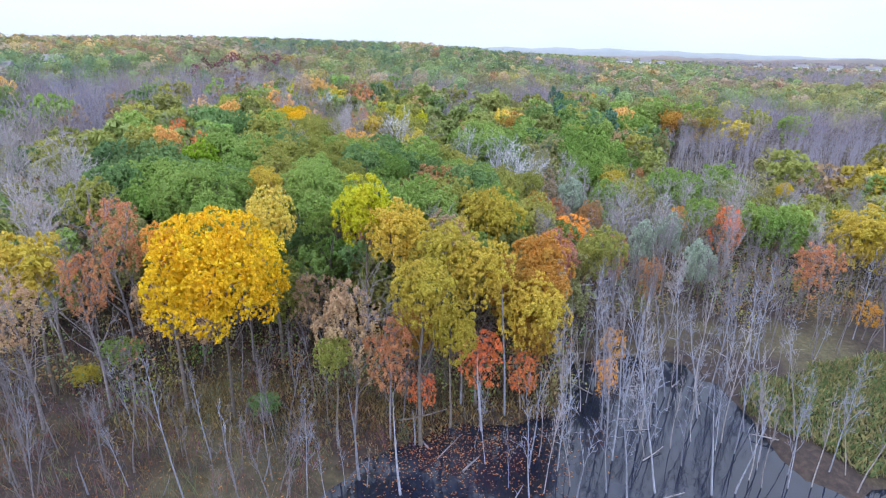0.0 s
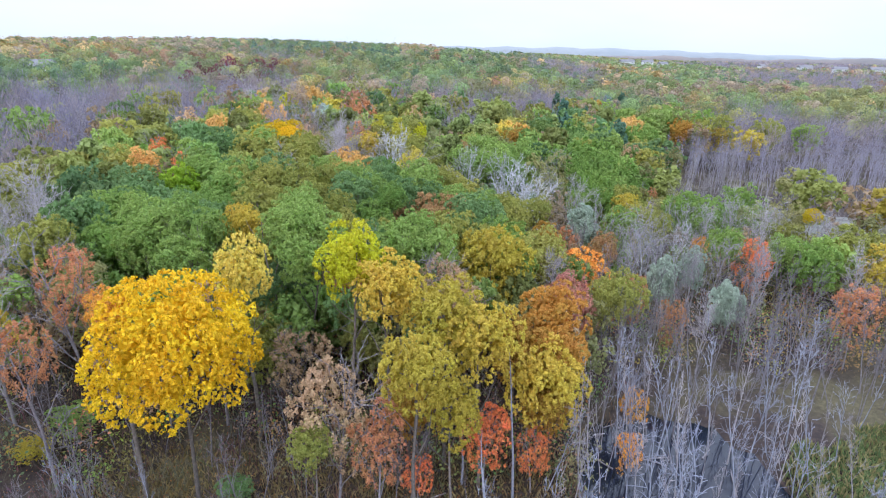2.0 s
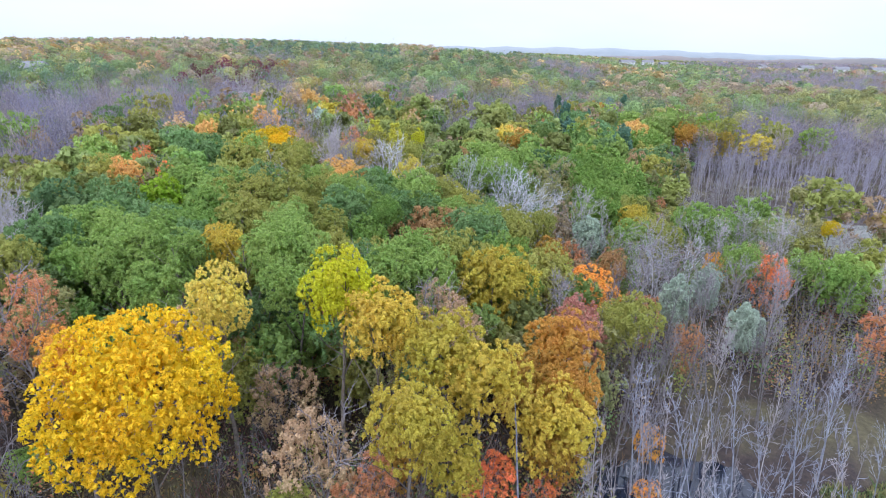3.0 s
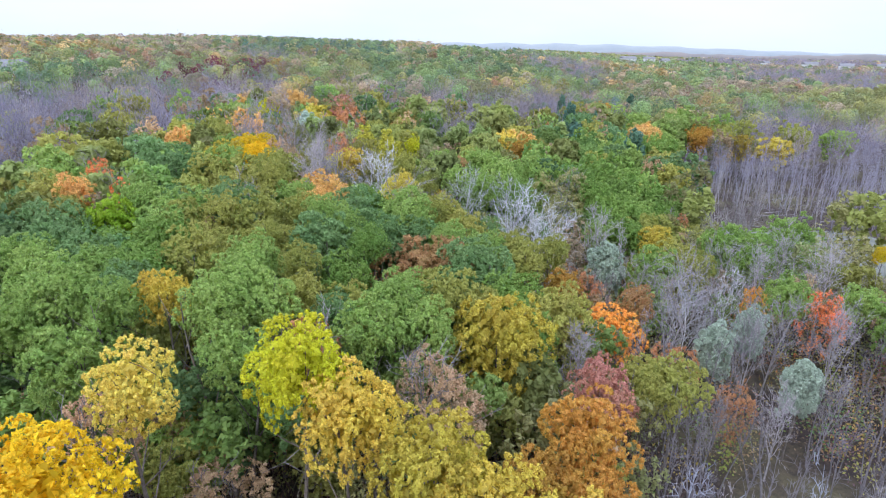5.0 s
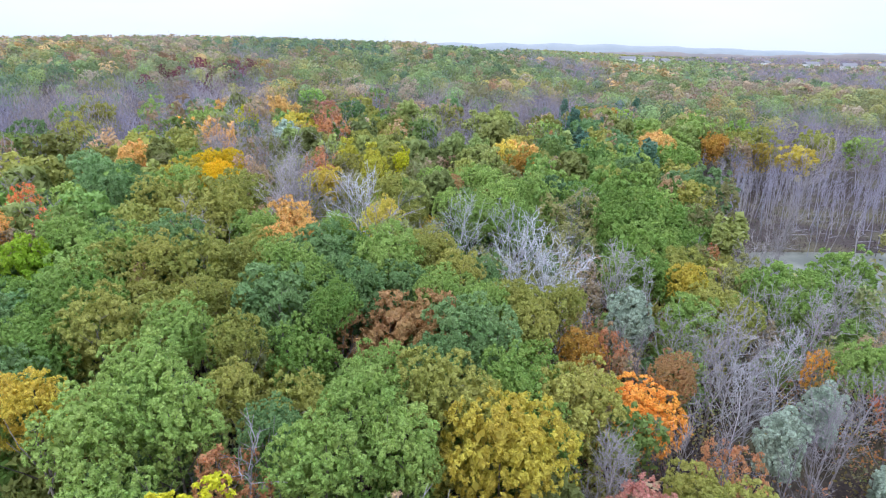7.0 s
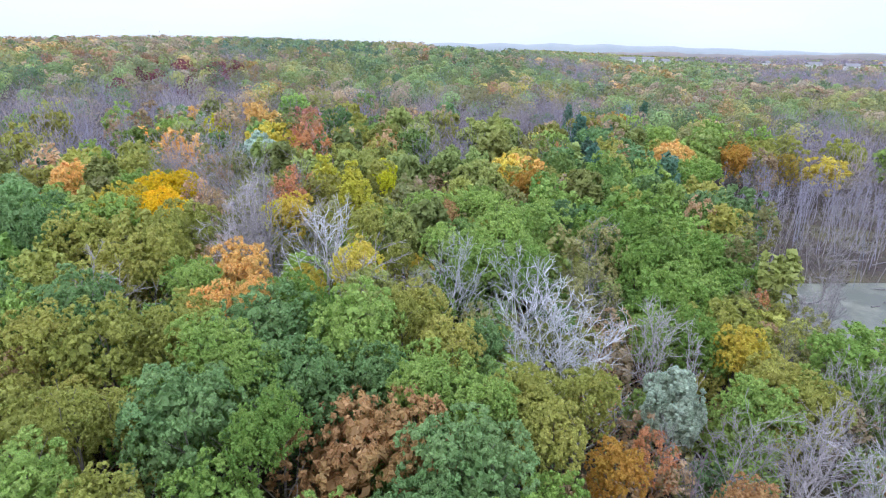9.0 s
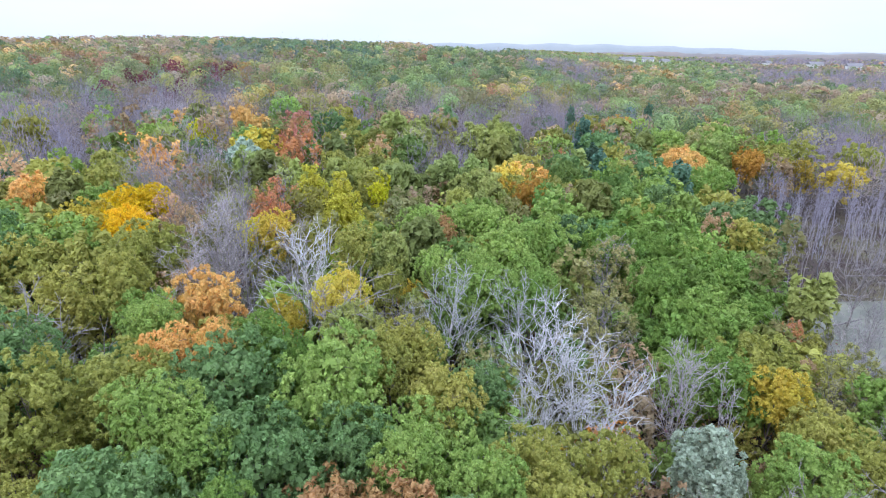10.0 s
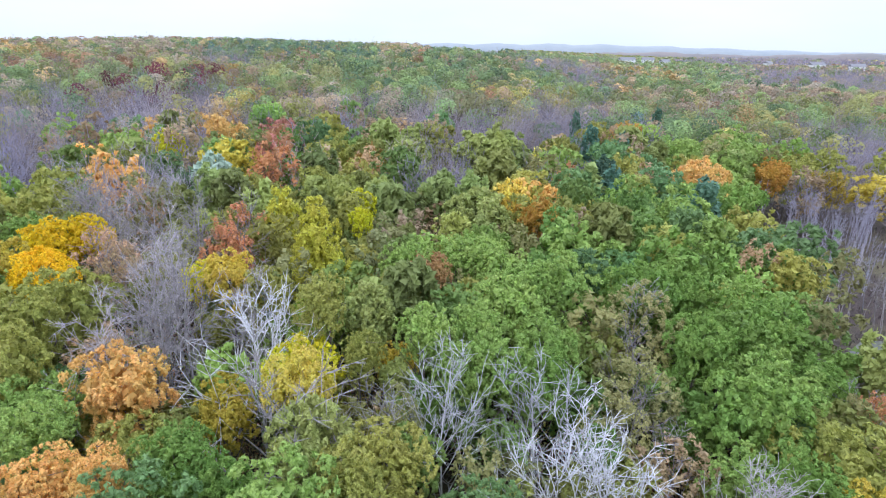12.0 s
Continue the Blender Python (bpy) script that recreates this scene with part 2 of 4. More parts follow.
def chain(name, joints, mat, sides=6):
    """One tapered log along its joints, closed at both ends."""
    verts, faces = [], []
    for p, w, r in joints:
        u = unit(np.cross(w, (0.0, 0.3, 1.0)))
        v = np.cross(w, u)
        verts += [p + (u * math.cos(a) + v * math.sin(a)) * r for a in np.arange(sides) * 2 * math.pi / sides]
    for i in range(len(joints) - 1):
        for j in range(sides):
            k = (j + 1) % sides
            faces.append((i * sides + j, i * sides + k, (i + 1) * sides + k, (i + 1) * sides + j))
    last = (len(joints) - 1) * sides
    for z in (0, last):
        faces += [(z, z + 1, z + 2, z + 3), (z, z + 3, z + 4, z + 5)]
    return mesh_from(name, verts, faces, mat, shade=True)


def limb(rng, start, way, length, r0, r1, steps, bend, rise=0.0):
    """A wandering limb as a chain of segments; returns them and the joints."""
    segs, joints = [], [(np.array(start, float), unit(np.array(way, float)), r0)]
    p, w = joints[0][0], joints[0][1]
    for i in range(steps):
        w = unit(w + rng.normal(size=3) * bend + (0, 0, rise))
        q = p + w * length / steps
        ra, rb = r0 + (r1 - r0) * i / steps, r0 + (r1 - r0) * (i + 1) / steps
        segs.append((p, q, ra, rb))
        joints.append((q, w, rb))
        p = q
    return segs, joints


def bare_segments(seed, height, limbs, first, spread, reach, twigs, fine, lean=0.03, r0=None):
    """Trunk and limbs of a leafless tree: rows for the trunk, rows for the limbs."""
    rng = np.random.default_rng(seed)
    r0 = r0 or height * 0.011
    trunk, joints = limb(rng, (0, 0, -0.6), (rng.normal() * lean, rng.normal() * lean, 1), height + 0.6, r0, r0 * 0.12, 9, 0.045, 0.03)
    out = []
    for i in range(limbs):
        u = first + (0.97 - first) * (i + rng.random() * 0.8) / limbs
        j = min(int(u * 9), 8)
        p0, w0, ra = joints[j]
        p1 = joints[j + 1][0]
        p = p0 + (p1 - p0) * (u * 9 - j)
        a = i * 2.4 + rng.normal() * 0.5
        way = unit(np.array((math.cos(a) * spread, math.sin(a) * spread, 1.0)))
        ln = reach * height * (1.15 - 0.75 * (u - first) / (1 - first)) * rng.uniform(0.6, 1.15)
        s, js = limb(rng, p, way, ln, ra * 0.55, ra * 0.1 + 0.008, 4, 0.11, 0.07)
        out += s
        for t in range(twigs):
            q, w, rq = js[1 + int(rng.integers(0, 4))]
            tw = unit(w + rng.normal(size=3) * 0.65 + (0, 0, 0.15))
            s2, j2 = limb(rng, q, tw, ln * rng.uniform(0.25, 0.55), max(rq * 0.5, 0.028), 0.018, 2, 0.2, 0.06)
            out += s2
            for _ in range(fine):
                q3, w3, _r = j2[1 + int(rng.integers(0, 2))]
                s3, _j = limb(rng, q3, unit(w3 + rng.normal(size=3) * 0.6), ln * rng.uniform(0.12, 0.26), 0.02, 0.011, 1, 0.1)
                out += s3
    return trunk, out


# ---- one helper for parts ----
def part(name, data, parent, label="", color=None, m=None):
    ob = new(name, data)
    ob.parent = parent
    if m is not None:
        ob.matrix_local = m
    if label:
        ob["label"] = label
    if color:
        ob.color = color
    return ob


def thing(name, label, category, group="", kind="", at=None):
    ob = new(name)
    ob.empty_display_size = 0.5
    if at is not None:
        ob.matrix_basis = at
    return tagged(ob, label, category, group, kind)


# ---- kinds of tree ----
SHAPES = ("round", "dome", "oak", "cone", "spray", "thin", "pine")


def crowns(seed, count, leaf, tufts):
    few = {"thin": 0.45, "spray": 1.1, "dome": 1.7}
    wide = {"spray": 1.25, "dome": 0.8}
    return {s: [crown_mesh("crown_" + s, seed + 7 * i + 31 * k, s, int(count * few.get(s, 1.0)), leaf * wide.get(s, 1.0), LEAF, int(tufts * few.get(s, 1.0) * (3.5 if s == "dome" else 1.0) + 20)) for i in range(3)] for k, s in enumerate(SHAPES)}


BIG = crowns(11, 15000, 0.026, 850)
NEAR = crowns(311, 8200, 0.034, 460)
MID = crowns(611, 3200, 0.056, 170)
LOW = crowns(911, 1150, 0.085, 95)


def leafy_wood(seed):
    """Trunk and main limbs of a leafy tree, one unit high, the crown's middle at 0.66."""
    t, l = bare_segments(seed, 20.0, 8, 0.42, 0.75, 0.3, 1, 0, 0.05, 0.26)
    return tubes("trunk", t, BARK, 6), tubes("limbs", l, BARK, 3)


WOOD = [leafy_wood(900 + i) for i in range(4)]


def bare_kind(mat, *rows):
    kinds = []
    for seed, h, limbs, first, spread, reach, twigs, fine, r0 in rows:
        t, l = bare_segments(seed, h, limbs, first, spread, reach, twigs, fine, 0.04, r0)
        kinds.append((h, tubes("trunk", t, mat, 5), tubes("limbs", l, mat, 3)))
    return kinds


SPREADING = bare_kind(TWIG, (41, 16, 18, 0.18, 0.5, 0.42, 7, 6, 0.16), (42, 17, 18, 0.2, 0.42, 0.4, 7, 6, 0.16), (43, 15, 17, 0.15, 0.62, 0.44, 7, 6, 0.15))
PALE = bare_kind(PALEWOOD, (51, 15, 16, 0.25, 0.75, 0.42, 7, 5, 0.125), (52, 17, 16, 0.3, 0.6, 0.38, 7, 5, 0.125), (53, 13, 15, 0.22, 0.85, 0.44, 7, 5, 0.115))
THINWOOD = bare_kind(BRUSHWOOD, (44, 16, 12, 0.25, 0.6, 0.36, 5, 3, 0.17), (45, 17, 12, 0.25, 0.5, 0.34, 5, 3, 0.17))
SLIM = bare_kind(TWIG, (61, 14, 12, 0.4, 0.35, 0.2, 4, 1, 0.11), (62, 16, 13, 0.45, 0.3, 0.17, 4, 1, 0.12), (63, 12, 10, 0.35, 0.45, 0.22, 4, 1, 0.09), (64, 15, 12, 0.45, 0.4, 0.2, 4, 1, 0.1))
DEAD = bare_kind(DEADWOOD, (71, 12, 9, 0.4, 0.45, 0.22, 3, 2, 0.1), (72, 14, 11, 0.4, 0.5, 0.24, 4, 3, 0.11), (73, 9, 6, 0.5, 0.6, 0.18, 2, 1, 0.09), (74, 11, 11, 0.3, 0.4, 0.3, 4, 3, 0.09), (75, 13, 9, 0.45, 0.3, 0.22, 3, 2, 0.09))
SNAG = bare_kind(DEADWOOD, (81, 7, 3, 0.55, 0.8, 0.09, 0, 0, 0.17), (82, 9, 4, 0.6, 0.6, 0.08, 0, 0, 0.19), (83, 5, 2, 0.6, 0.9, 0.1, 0, 0, 0.15))

# colour of the leaves, shape of the crown, words for the label
PALETTE = {
    "darkgreen": ((124, 154, 98), "oak", "dark green broadleaf tree with a dense lobed crown"),
    "green": ((150, 175, 94), "oak", "green broadleaf tree with a dense rounded crown"),
    "ltgreen": ((130, 160, 80), "round", "fresh green broadleaf tree with a billowing crown"),
    "olive": ((170, 170, 90), "oak", "olive green tree turning yellow for autumn"),
    "gold": ((206, 186, 80), "oak", "olive yellow tree with clumped autumn leaves"),
    "yellow": ((224, 194, 40), "dome", "bright golden yellow maple in full autumn colour"),
    "lime": ((212, 208, 54), "round", "lime yellow tree turning for autumn"),
    "pale": ((222, 206, 100), "round", "pale yellow tree with a thinning crown"),
    "limecone": ((194, 190, 74), "cone", "tall yellow green tree with a pointed crown"),
    "orange": ((244, 184, 88), "round", "bright orange maple in full autumn colour"),
    "red": ((238, 150, 96), "thin", "flaming red orange maple in full autumn colour"),
    "amber": ((196, 152, 72), "oak", "amber and olive tree in autumn colour"),
    "sprig": ((236, 172, 72), "thin", "slender young tree with orange yellow leaves"),
    "rust": ((198, 144, 102), "thin", "rusty orange tree with thinning autumn leaves"),
    "pink": ((196, 142, 124), "round", "dusky pink red maple in autumn colour"),
    "brown": ((180, 144, 98), "oak", "russet brown oak with a dense crown"),
    "tan": ((193, 165, 130), "thin", "tan tree with withered thinning leaves"),
    "peach": ((232, 190, 116), "round", "peach orange maple in soft autumn colour"),
    "silver": ((176, 190, 170), "spray", "silvery grey green willow with feathery leaves"),
    "willow": ((164, 174, 104), "spray", "soft yellow green willow with feathery leaves"),
    "pine": ((104, 138, 116), "pine", "dark blue green conifer with a pointed crown"),
    "sparse": ((160, 158, 104), "thin", "half bare tree with scattered olive leaves"),
    "limegreen": ((156, 184, 56), "round", "vivid yellow green tree with a smooth round crown"),
    "crimson": ((143, 69, 80), "round", "deep crimson maple in autumn colour"),
}
BRIGHT = 1.0
planted, LISTED_KINDS = [], []
prng = random.Random(5)


def plant_leafy(kind, x, y, top, r, z0=None):
    """A leafy tree whose crown of radius r tops out at height top."""
    rgb, shape, words = PALETTE[kind]
    ground = land(x, y) if z0 is None else z0
    j = prng.uniform(0.86, 1.14)
    h = max(top - ground, 2.0)
    tall, hang = {"round": (1.0, 1.15), "dome": (0.95, 0.9), "oak": (0.84, 1.3), "cone": (1.4, 1.7), "spray": (1.2, 1.8), "thin": (1.1, 1.65), "pine": (1.5, 1.8)}[shape]
    rz = r * min(1.15, 0.8 * h / (r * (tall + hang)))
    mid = h - rz * tall
    d = math.hypot(x - 2, max(0, y - 79))
    t = thing("tree", words, "tree", "woodland trees", at=pose(x, y, ground, 0, 0, prng.uniform(0, 360)))
    if shape == "thin":
        h0, *wood = prng.choice(THINWOOD)
        k = 0.96 * h / h0
    else:
        wood = prng.choice(WOOD)
        k = max(mid + 0.35 * rz, 1.0) / 20.0
    part("trunk", wood[0], t, m=Matrix.Diagonal((max(k, 0.5), max(k, 0.5), k, 1)))
    tagged(part("bough", wood[1], t, m=Matrix.Diagonal((k * 1.1, k * 1.1, k, 1))), kind="stuff")
    c = lin(*(min(255, v * j ** (0.5 if i != 1 else 0.35)) for i, v in enumerate(rgb)), BRIGHT)
    part("crown", prng.choice((BIG if (d < 70 and r > 5.0) or d < 40 else NEAR if d < 68 else MID)[shape]), t, "", c, pose(0, 0, mid) @ Matrix.Diagonal((r, r, rz, 1)))
    planted.append((x, y, r))
    LISTED_KINDS.append((x, y, kind))
    return t


BARE_WORDS = {
    "spreading": (SPREADING, "leafless grey brown tree with fine spreading twigs"),
    "white": (PALE, "leafless pale grey tree with forking branches"),
    "slim": (SLIM, "tall slim leafless tree standing in the swamp"),
    "dead": (DEAD, "dead weathered grey tree standing at the water"),
    "snag": (SNAG, "broken dead trunk bleached grey in the swamp"),
}


def plant_bare(kind, x, y, top, aside=0.0, z0=None):
    kinds, words = BARE_WORDS[kind]
    h, trunk, limbs = prng.choice(kinds)
    ground = land(x, y) if z0 is None else z0
    k = max(top - ground, 2.0) / h
    t = thing("bare_tree", words, "bare tree", "leafless trees", at=pose(x, y, ground, prng.gauss(0, 2.5), math.degrees(math.atan2(aside, k * h)) + prng.gauss(0, 1)) @ pose(0, 0, 0, 0, 0, prng.uniform(0, 360)))
    w = k if kind in ("spreading", "white") else min(k, 0.9) if kind == "snag" else min(0.78 * k, 1.0)
    part("trunk", trunk, t, m=Matrix.Diagonal((w, w, k, 1)))
    tagged(part("bough", limbs, t, m=Matrix.Diagonal((w, w, k, 1))), kind="stuff")
    LISTED_KINDS.append((x, y, kind))
    planted.append((x, y, 0.28 * h * k if kind in ("spreading", "white") else 1.0))
    return t


# ---- ground and water ----
def ground_sheet():
    u = np.linspace(-1, 1, 181)
    xs = 120 * u + 4400 * np.sign(u) * np.abs(u) ** 5
    w = np.linspace(0, 1, 230)
    ys = -160 + 400 * w + 4300 * w**5
    verts = [(x, y, land(x, y)) for y in ys for x in xs]
    nx = len(xs)
    i = np.arange((len(ys) - 1) * (nx - 1))
    a = (i // (nx - 1)) * nx + i % (nx - 1)
    faces = np.stack([a, a + 1, a + nx + 1, a + nx], 1)
    return mesh_from("ground", verts, faces, GROUND, shade=True)


tagged(new("ground", ground_sheet()), "leaf strewn brown forest floor rolling to the horizon", "ground", kind="structure")


def disc(name, cx, cy, rx, ry, z, mat):
    bm = bmesh.new()
    bmesh.ops.create_circle(bm, cap_ends=True, segments=48, radius=1.0)
    bmesh.ops.transform(bm, matrix=Matrix.Translation((cx, cy, z)) @ Matrix.Diagonal((rx, ry, 1, 1)), verts=bm.verts)
    me = bpy.data.meshes.new(name)
    bm.to_mesh(me)
    bm.free()
    me.materials.append(mat)
    return new(name, me)


tagged(disc("water", 24, 33.3, 56, 41.7, 0.0, WATER), "dark still swamp water with drifting leaves", "water", kind="structure")
tagged(disc("water", 86, 143.7, 58, 44, 0.0, POND), "pale grey green pond with floating algae", "water", kind="structure")


# ---- trees one by one: place, height of the top, crown radius ----
ORANGE_A = [
    (19.7, 85.2, 12.2, 4.7),
    (19.5, 109.0, 8.0, 3.1),
    (-25.3, 48.8, 20.9, 1.8),
]
for x, y, top, r in ORANGE_A:
    plant_leafy("orange", x, y, top, r)
PINK_A = [
    (14.9, 69.2, 14.5, 3.4),
    (-33.5, 222.1, 24.6, 6.2),
    (-30.4, 200.9, 23.4, 4.8),
]
for x, y, top, r in PINK_A:
    plant_leafy("pink", x, y, top, r)
GOLD_A = [
    (6.5, 72.5, 19.4, 4.7),
    (-22.4, 70.6, 22.0, 2.3),
    (32.9, 107.1, 15.0, 2.7),
    (12.8, 104.2, 9.9, 2.3),
    (-38.7, 131.1, 23.3, 4.4),
    (-10.9, 114.9, 18.0, 2.7),
    (-16.0, 131.1, 22.1, 3.3),
    (0.9, 123.6, 16.0, 2.0),
    (-40.6, 51.9, 19.0, 4.1),
    (-4.7, 56.3, 21.1, 3.4),
    (0.6, 53.5, 20.2, 3.8),
    (3.8, 51.0, 19.0, 3.3),
    (-1.6, 45.2, 19.3, 2.9),
    (9.3, 52.8, 14.4, 3.8),
    (62.7, 80.7, 14.9, 5.5),
    (1.2, 48.0, 13.9, 2.7),
    (-37.8, 52.9, 3.6, 1.8),
]
for x, y, top, r in GOLD_A:
    plant_leafy("gold", x, y, top, r)
LIME_A = [
    (-49.0, 195.4, 25.4, 3.3),
    (-8.4, 59.3, 23.6, 3.5),
    (-6.4, 120.3, 18.6, 3.5),
    (-5.4, 152.5, 20.6, 1.9),
    (-18.7, 131.7, 21.3, 2.2),
    (-6.5, 162.1, 21.1, 2.5),
]
for x, y, top, r in LIME_A:
    plant_leafy("lime", x, y, top, r)
PALE_A = [
    (-17.8, 56.9, 22.5, 2.8),
    (-5.2, 114.2, 21.4, 2.8),
    (17.9, 172.7, 20.3, 3.6),
]
for x, y, top, r in PALE_A:
    plant_leafy("pale", x, y, top, r)
GREEN_A = [
    (13.4, 134.7, 19.5, 3.6),
    (14.0, 124.3, 18.8, 3.0),
    (7.0, 117.9, 19.5, 2.6),
    (33.5, 121.1, 16.5, 3.9),
    (-33.4, 69.5, 20.6, 3.3),
    (-37.3, 77.6, 21.4, 3.8),
    (-4.6, 67.2, 21.1, 2.8),
    (-0.4, 70.7, 19.5, 3.0),
    (-3.0, 73.4, 20.6, 3.1),
    (41.7, 87.9, 14.8, 2.8),
    (50.6, 87.6, 13.9, 2.8),
    (-30.6, 69.9, 22.3, 3.2),
    (-25.9, 63.5, 20.4, 3.2),
    (-25.1, 68.5, 21.9, 2.4),
    (-16.7, 67.0, 22.8, 2.8),
    (-13.3, 69.8, 21.8, 2.9),
    (-16.6, 72.7, 22.8, 3.1),
    (-14.4, 64.0, 20.6, 2.7),
    (-18.2, 81.0, 21.7, 3.2),
    (-33.0, 93.9, 21.8, 5.0),
    (-65.5, 122.5, 23.3, 5.3),
    (-3.5, 100.3, 22.0, 4.7),
    (-37.0, 125.5, 23.3, 4.5),
    (-101.6, 206.8, 25.5, 6.2),
    (22.9, 149.7, 19.6, 6.2),
    (-32.4, 99.6, 22.0, 3.9),
    (-31.9, 78.0, 21.4, 2.8),
    (-10.4, 92.7, 21.3, 2.8),
    (-13.2, 94.5, 22.5, 2.9),
    (1.8, 93.4, 19.2, 2.3),
]
GREEN_B = [
    (29.6, 96.9, 15.3, 3.4),
    (18.1, 137.0, 19.7, 5.3),
    (9.3, 118.6, 19.7, 3.4),
    (11.1, 130.4, 19.7, 4.5),
    (35.8, 172.6, 20.3, 6.2),
    (43.9, 169.3, 19.7, 6.2),
    (-60.6, 161.8, 23.5, 5.0),
    (3.7, 121.5, 20.9, 2.8),
    (8.3, 125.2, 19.3, 2.9),
    (25.7, 110.2, 15.0, 3.1),
    (-19.5, 107.8, 21.3, 2.5),
    (1.3, 138.6, 20.8, 3.1),
    (-42.5, 142.1, 23.2, 3.1),
    (-82.5, 218.4, 25.3, 6.2),
    (-65.0, 207.5, 24.6, 5.6),
    (7.8, 143.3, 20.3, 3.7),
    (11.5, 139.8, 20.1, 3.6),
    (68.9, 226.6, 19.2, 6.2),
    (97.3, 252.0, 19.1, 6.2),
    (-23.0, 114.7, 18.4, 1.8),
    (-35.7, 56.4, 5.0, 2.5),
]
for x, y, top, r in GREEN_A + GREEN_B:
    plant_leafy("green", x, y, top, r)
BROWN_A = [
    (-1.3, 89.1, 19.2, 6.0),
    (23.8, 87.3, 13.8, 2.3),
    (3.8, 137.4, 19.8, 3.0),
]
for x, y, top, r in BROWN_A:
    plant_leafy("brown", x, y, top, r)
RUST_A = [
    (24.6, 77.0, 12.2, 3.0),
    (20.0, 94.1, 12.6, 2.4),
    (-18.8, 140.9, 22.4, 3.7),
    (31.2, 188.6, 19.8, 4.5),
    (42.3, 120.4, 13.2, 1.5),
    (-19.5, 147.9, 22.4, 3.9),
    (-33.2, 49.1, 18.3, 2.5),
    (-36.0, 60.0, 20.9, 3.4),
    (-4.5, 45.5, 13.2, 2.8),
    (51.3, 72.2, 12.6, 3.9),
    (29.1, 73.0, 10.1, 2.4),
]
for x, y, top, r in RUST_A:
    plant_leafy("rust", x, y, top, r)
SILVER_A = [
    (30.1, 80.3, 13.0, 2.6),
    (35.3, 83.4, 13.4, 2.4),
    (38.5, 77.6, 10.2, 2.5),
    (23.5, 99.2, 15.6, 3.5),
    (-15.9, 136.0, 18.0, 2.8),
    (35.2, 73.4, 12.3, 2.3),
]
for x, y, top, r in SILVER_A:
    plant_leafy("silver", x, y, top, r)
RED_A = [
    (45.6, 86.8, 13.6, 3.3),
    (-52.6, 114.9, 22.8, 2.6),
    (-45.4, 108.2, 21.4, 2.4),
    (4.2, 50.2, 9.6, 3.0),
    (8.5, 50.4, 7.5, 2.0),
    (-1.6, 48.6, 5.9, 1.7),
]
for x, y, top, r in RED_A:
    plant_leafy("red", x, y, top, r)
LTGREEN_A = [
    (27.4, 138.1, 19.0, 4.5),
    (43.7, 104.7, 16.6, 5.4),
    (54.7, 110.2, 16.2, 5.5),
    (37.0, 132.2, 18.7, 6.2),
    (35.1, 145.1, 19.9, 6.2),
    (7.9, 80.6, 17.9, 3.3),
    (-7.4, 85.1, 20.9, 1.9),
    (-6.6, 87.3, 20.9, 2.0),
    (-7.2, 103.6, 20.2, 2.7),
    (-9.7, 105.3, 21.5, 2.7),
    (29.3, 109.6, 16.0, 3.1),
    (29.8, 117.5, 17.5, 5.0),
    (12.7, 117.2, 19.6, 2.8),
    (29.0, 125.5, 18.1, 3.6),
    (31.3, 135.9, 19.2, 4.7),
    (39.6, 124.0, 14.8, 3.4),
    (57.9, 175.5, 19.5, 5.5),
    (51.8, 82.0, 14.9, 3.4),
]
for x, y, top, r in LTGREEN_A:
    plant_leafy("ltgreen", x, y, top, r)
SPARSE_A = [
    (60.9, 105.1, 15.3, 4.4),
    (25.5, 132.9, 18.0, 5.3),
    (21.6, 121.5, 16.9, 4.1),
    (42.7, 111.3, 14.9, 3.6),
]
for x, y, top, r in SPARSE_A:
    plant_leafy("sparse", x, y, top, r)
OLIVE_A = [
    (98.9, 214.6, 18.4, 6.2),
    (90.6, 212.9, 18.1, 6.1),
    (56.6, 168.5, 17.1, 5.5),
    (-31.3, 94.6, 21.6, 3.9),
    (-37.3, 118.7, 23.0, 3.8),
    (-24.5, 82.0, 22.2, 3.7),
    (-12.9, 79.5, 21.4, 2.1),
    (-11.6, 73.9, 20.4, 2.3),
    (-54.8, 106.6, 22.6, 4.5),
    (-22.2, 96.8, 22.2, 4.3),
    (-46.8, 151.5, 23.3, 4.5),
    (33.4, 112.7, 15.2, 5.0),
    (33.6, 102.6, 14.5, 3.5),
    (-18.1, 86.0, 21.7, 1.9),
    (-16.5, 87.7, 20.5, 1.9),
    (34.8, 98.5, 14.3, 3.1),
    (-5.2, 123.8, 22.6, 2.7),
    (-27.3, 124.2, 23.0, 4.4),
    (-25.9, 113.8, 22.8, 3.4),
    (-9.9, 178.4, 21.7, 6.2),
    (115.9, 214.5, 18.7, 6.2),
    (-84.2, 180.1, 24.4, 6.2),
    (-26.9, 118.8, 23.0, 2.8),
    (-0.3, 104.2, 19.6, 2.3),
    (-52.8, 164.3, 23.4, 5.8),
    (-1.5, 120.0, 19.2, 2.1),
    (-15.4, 172.9, 22.1, 4.3),
    (-16.9, 205.8, 23.0, 6.2),
    (45.7, 202.2, 20.4, 5.6),
]
OLIVE_B = [
    (61.4, 88.4, 15.0, 4.6),
    (-9.2, 43.6, 12.5, 1.7),
]
for x, y, top, r in OLIVE_A + OLIVE_B:
    plant_leafy("olive", x, y, top, r)
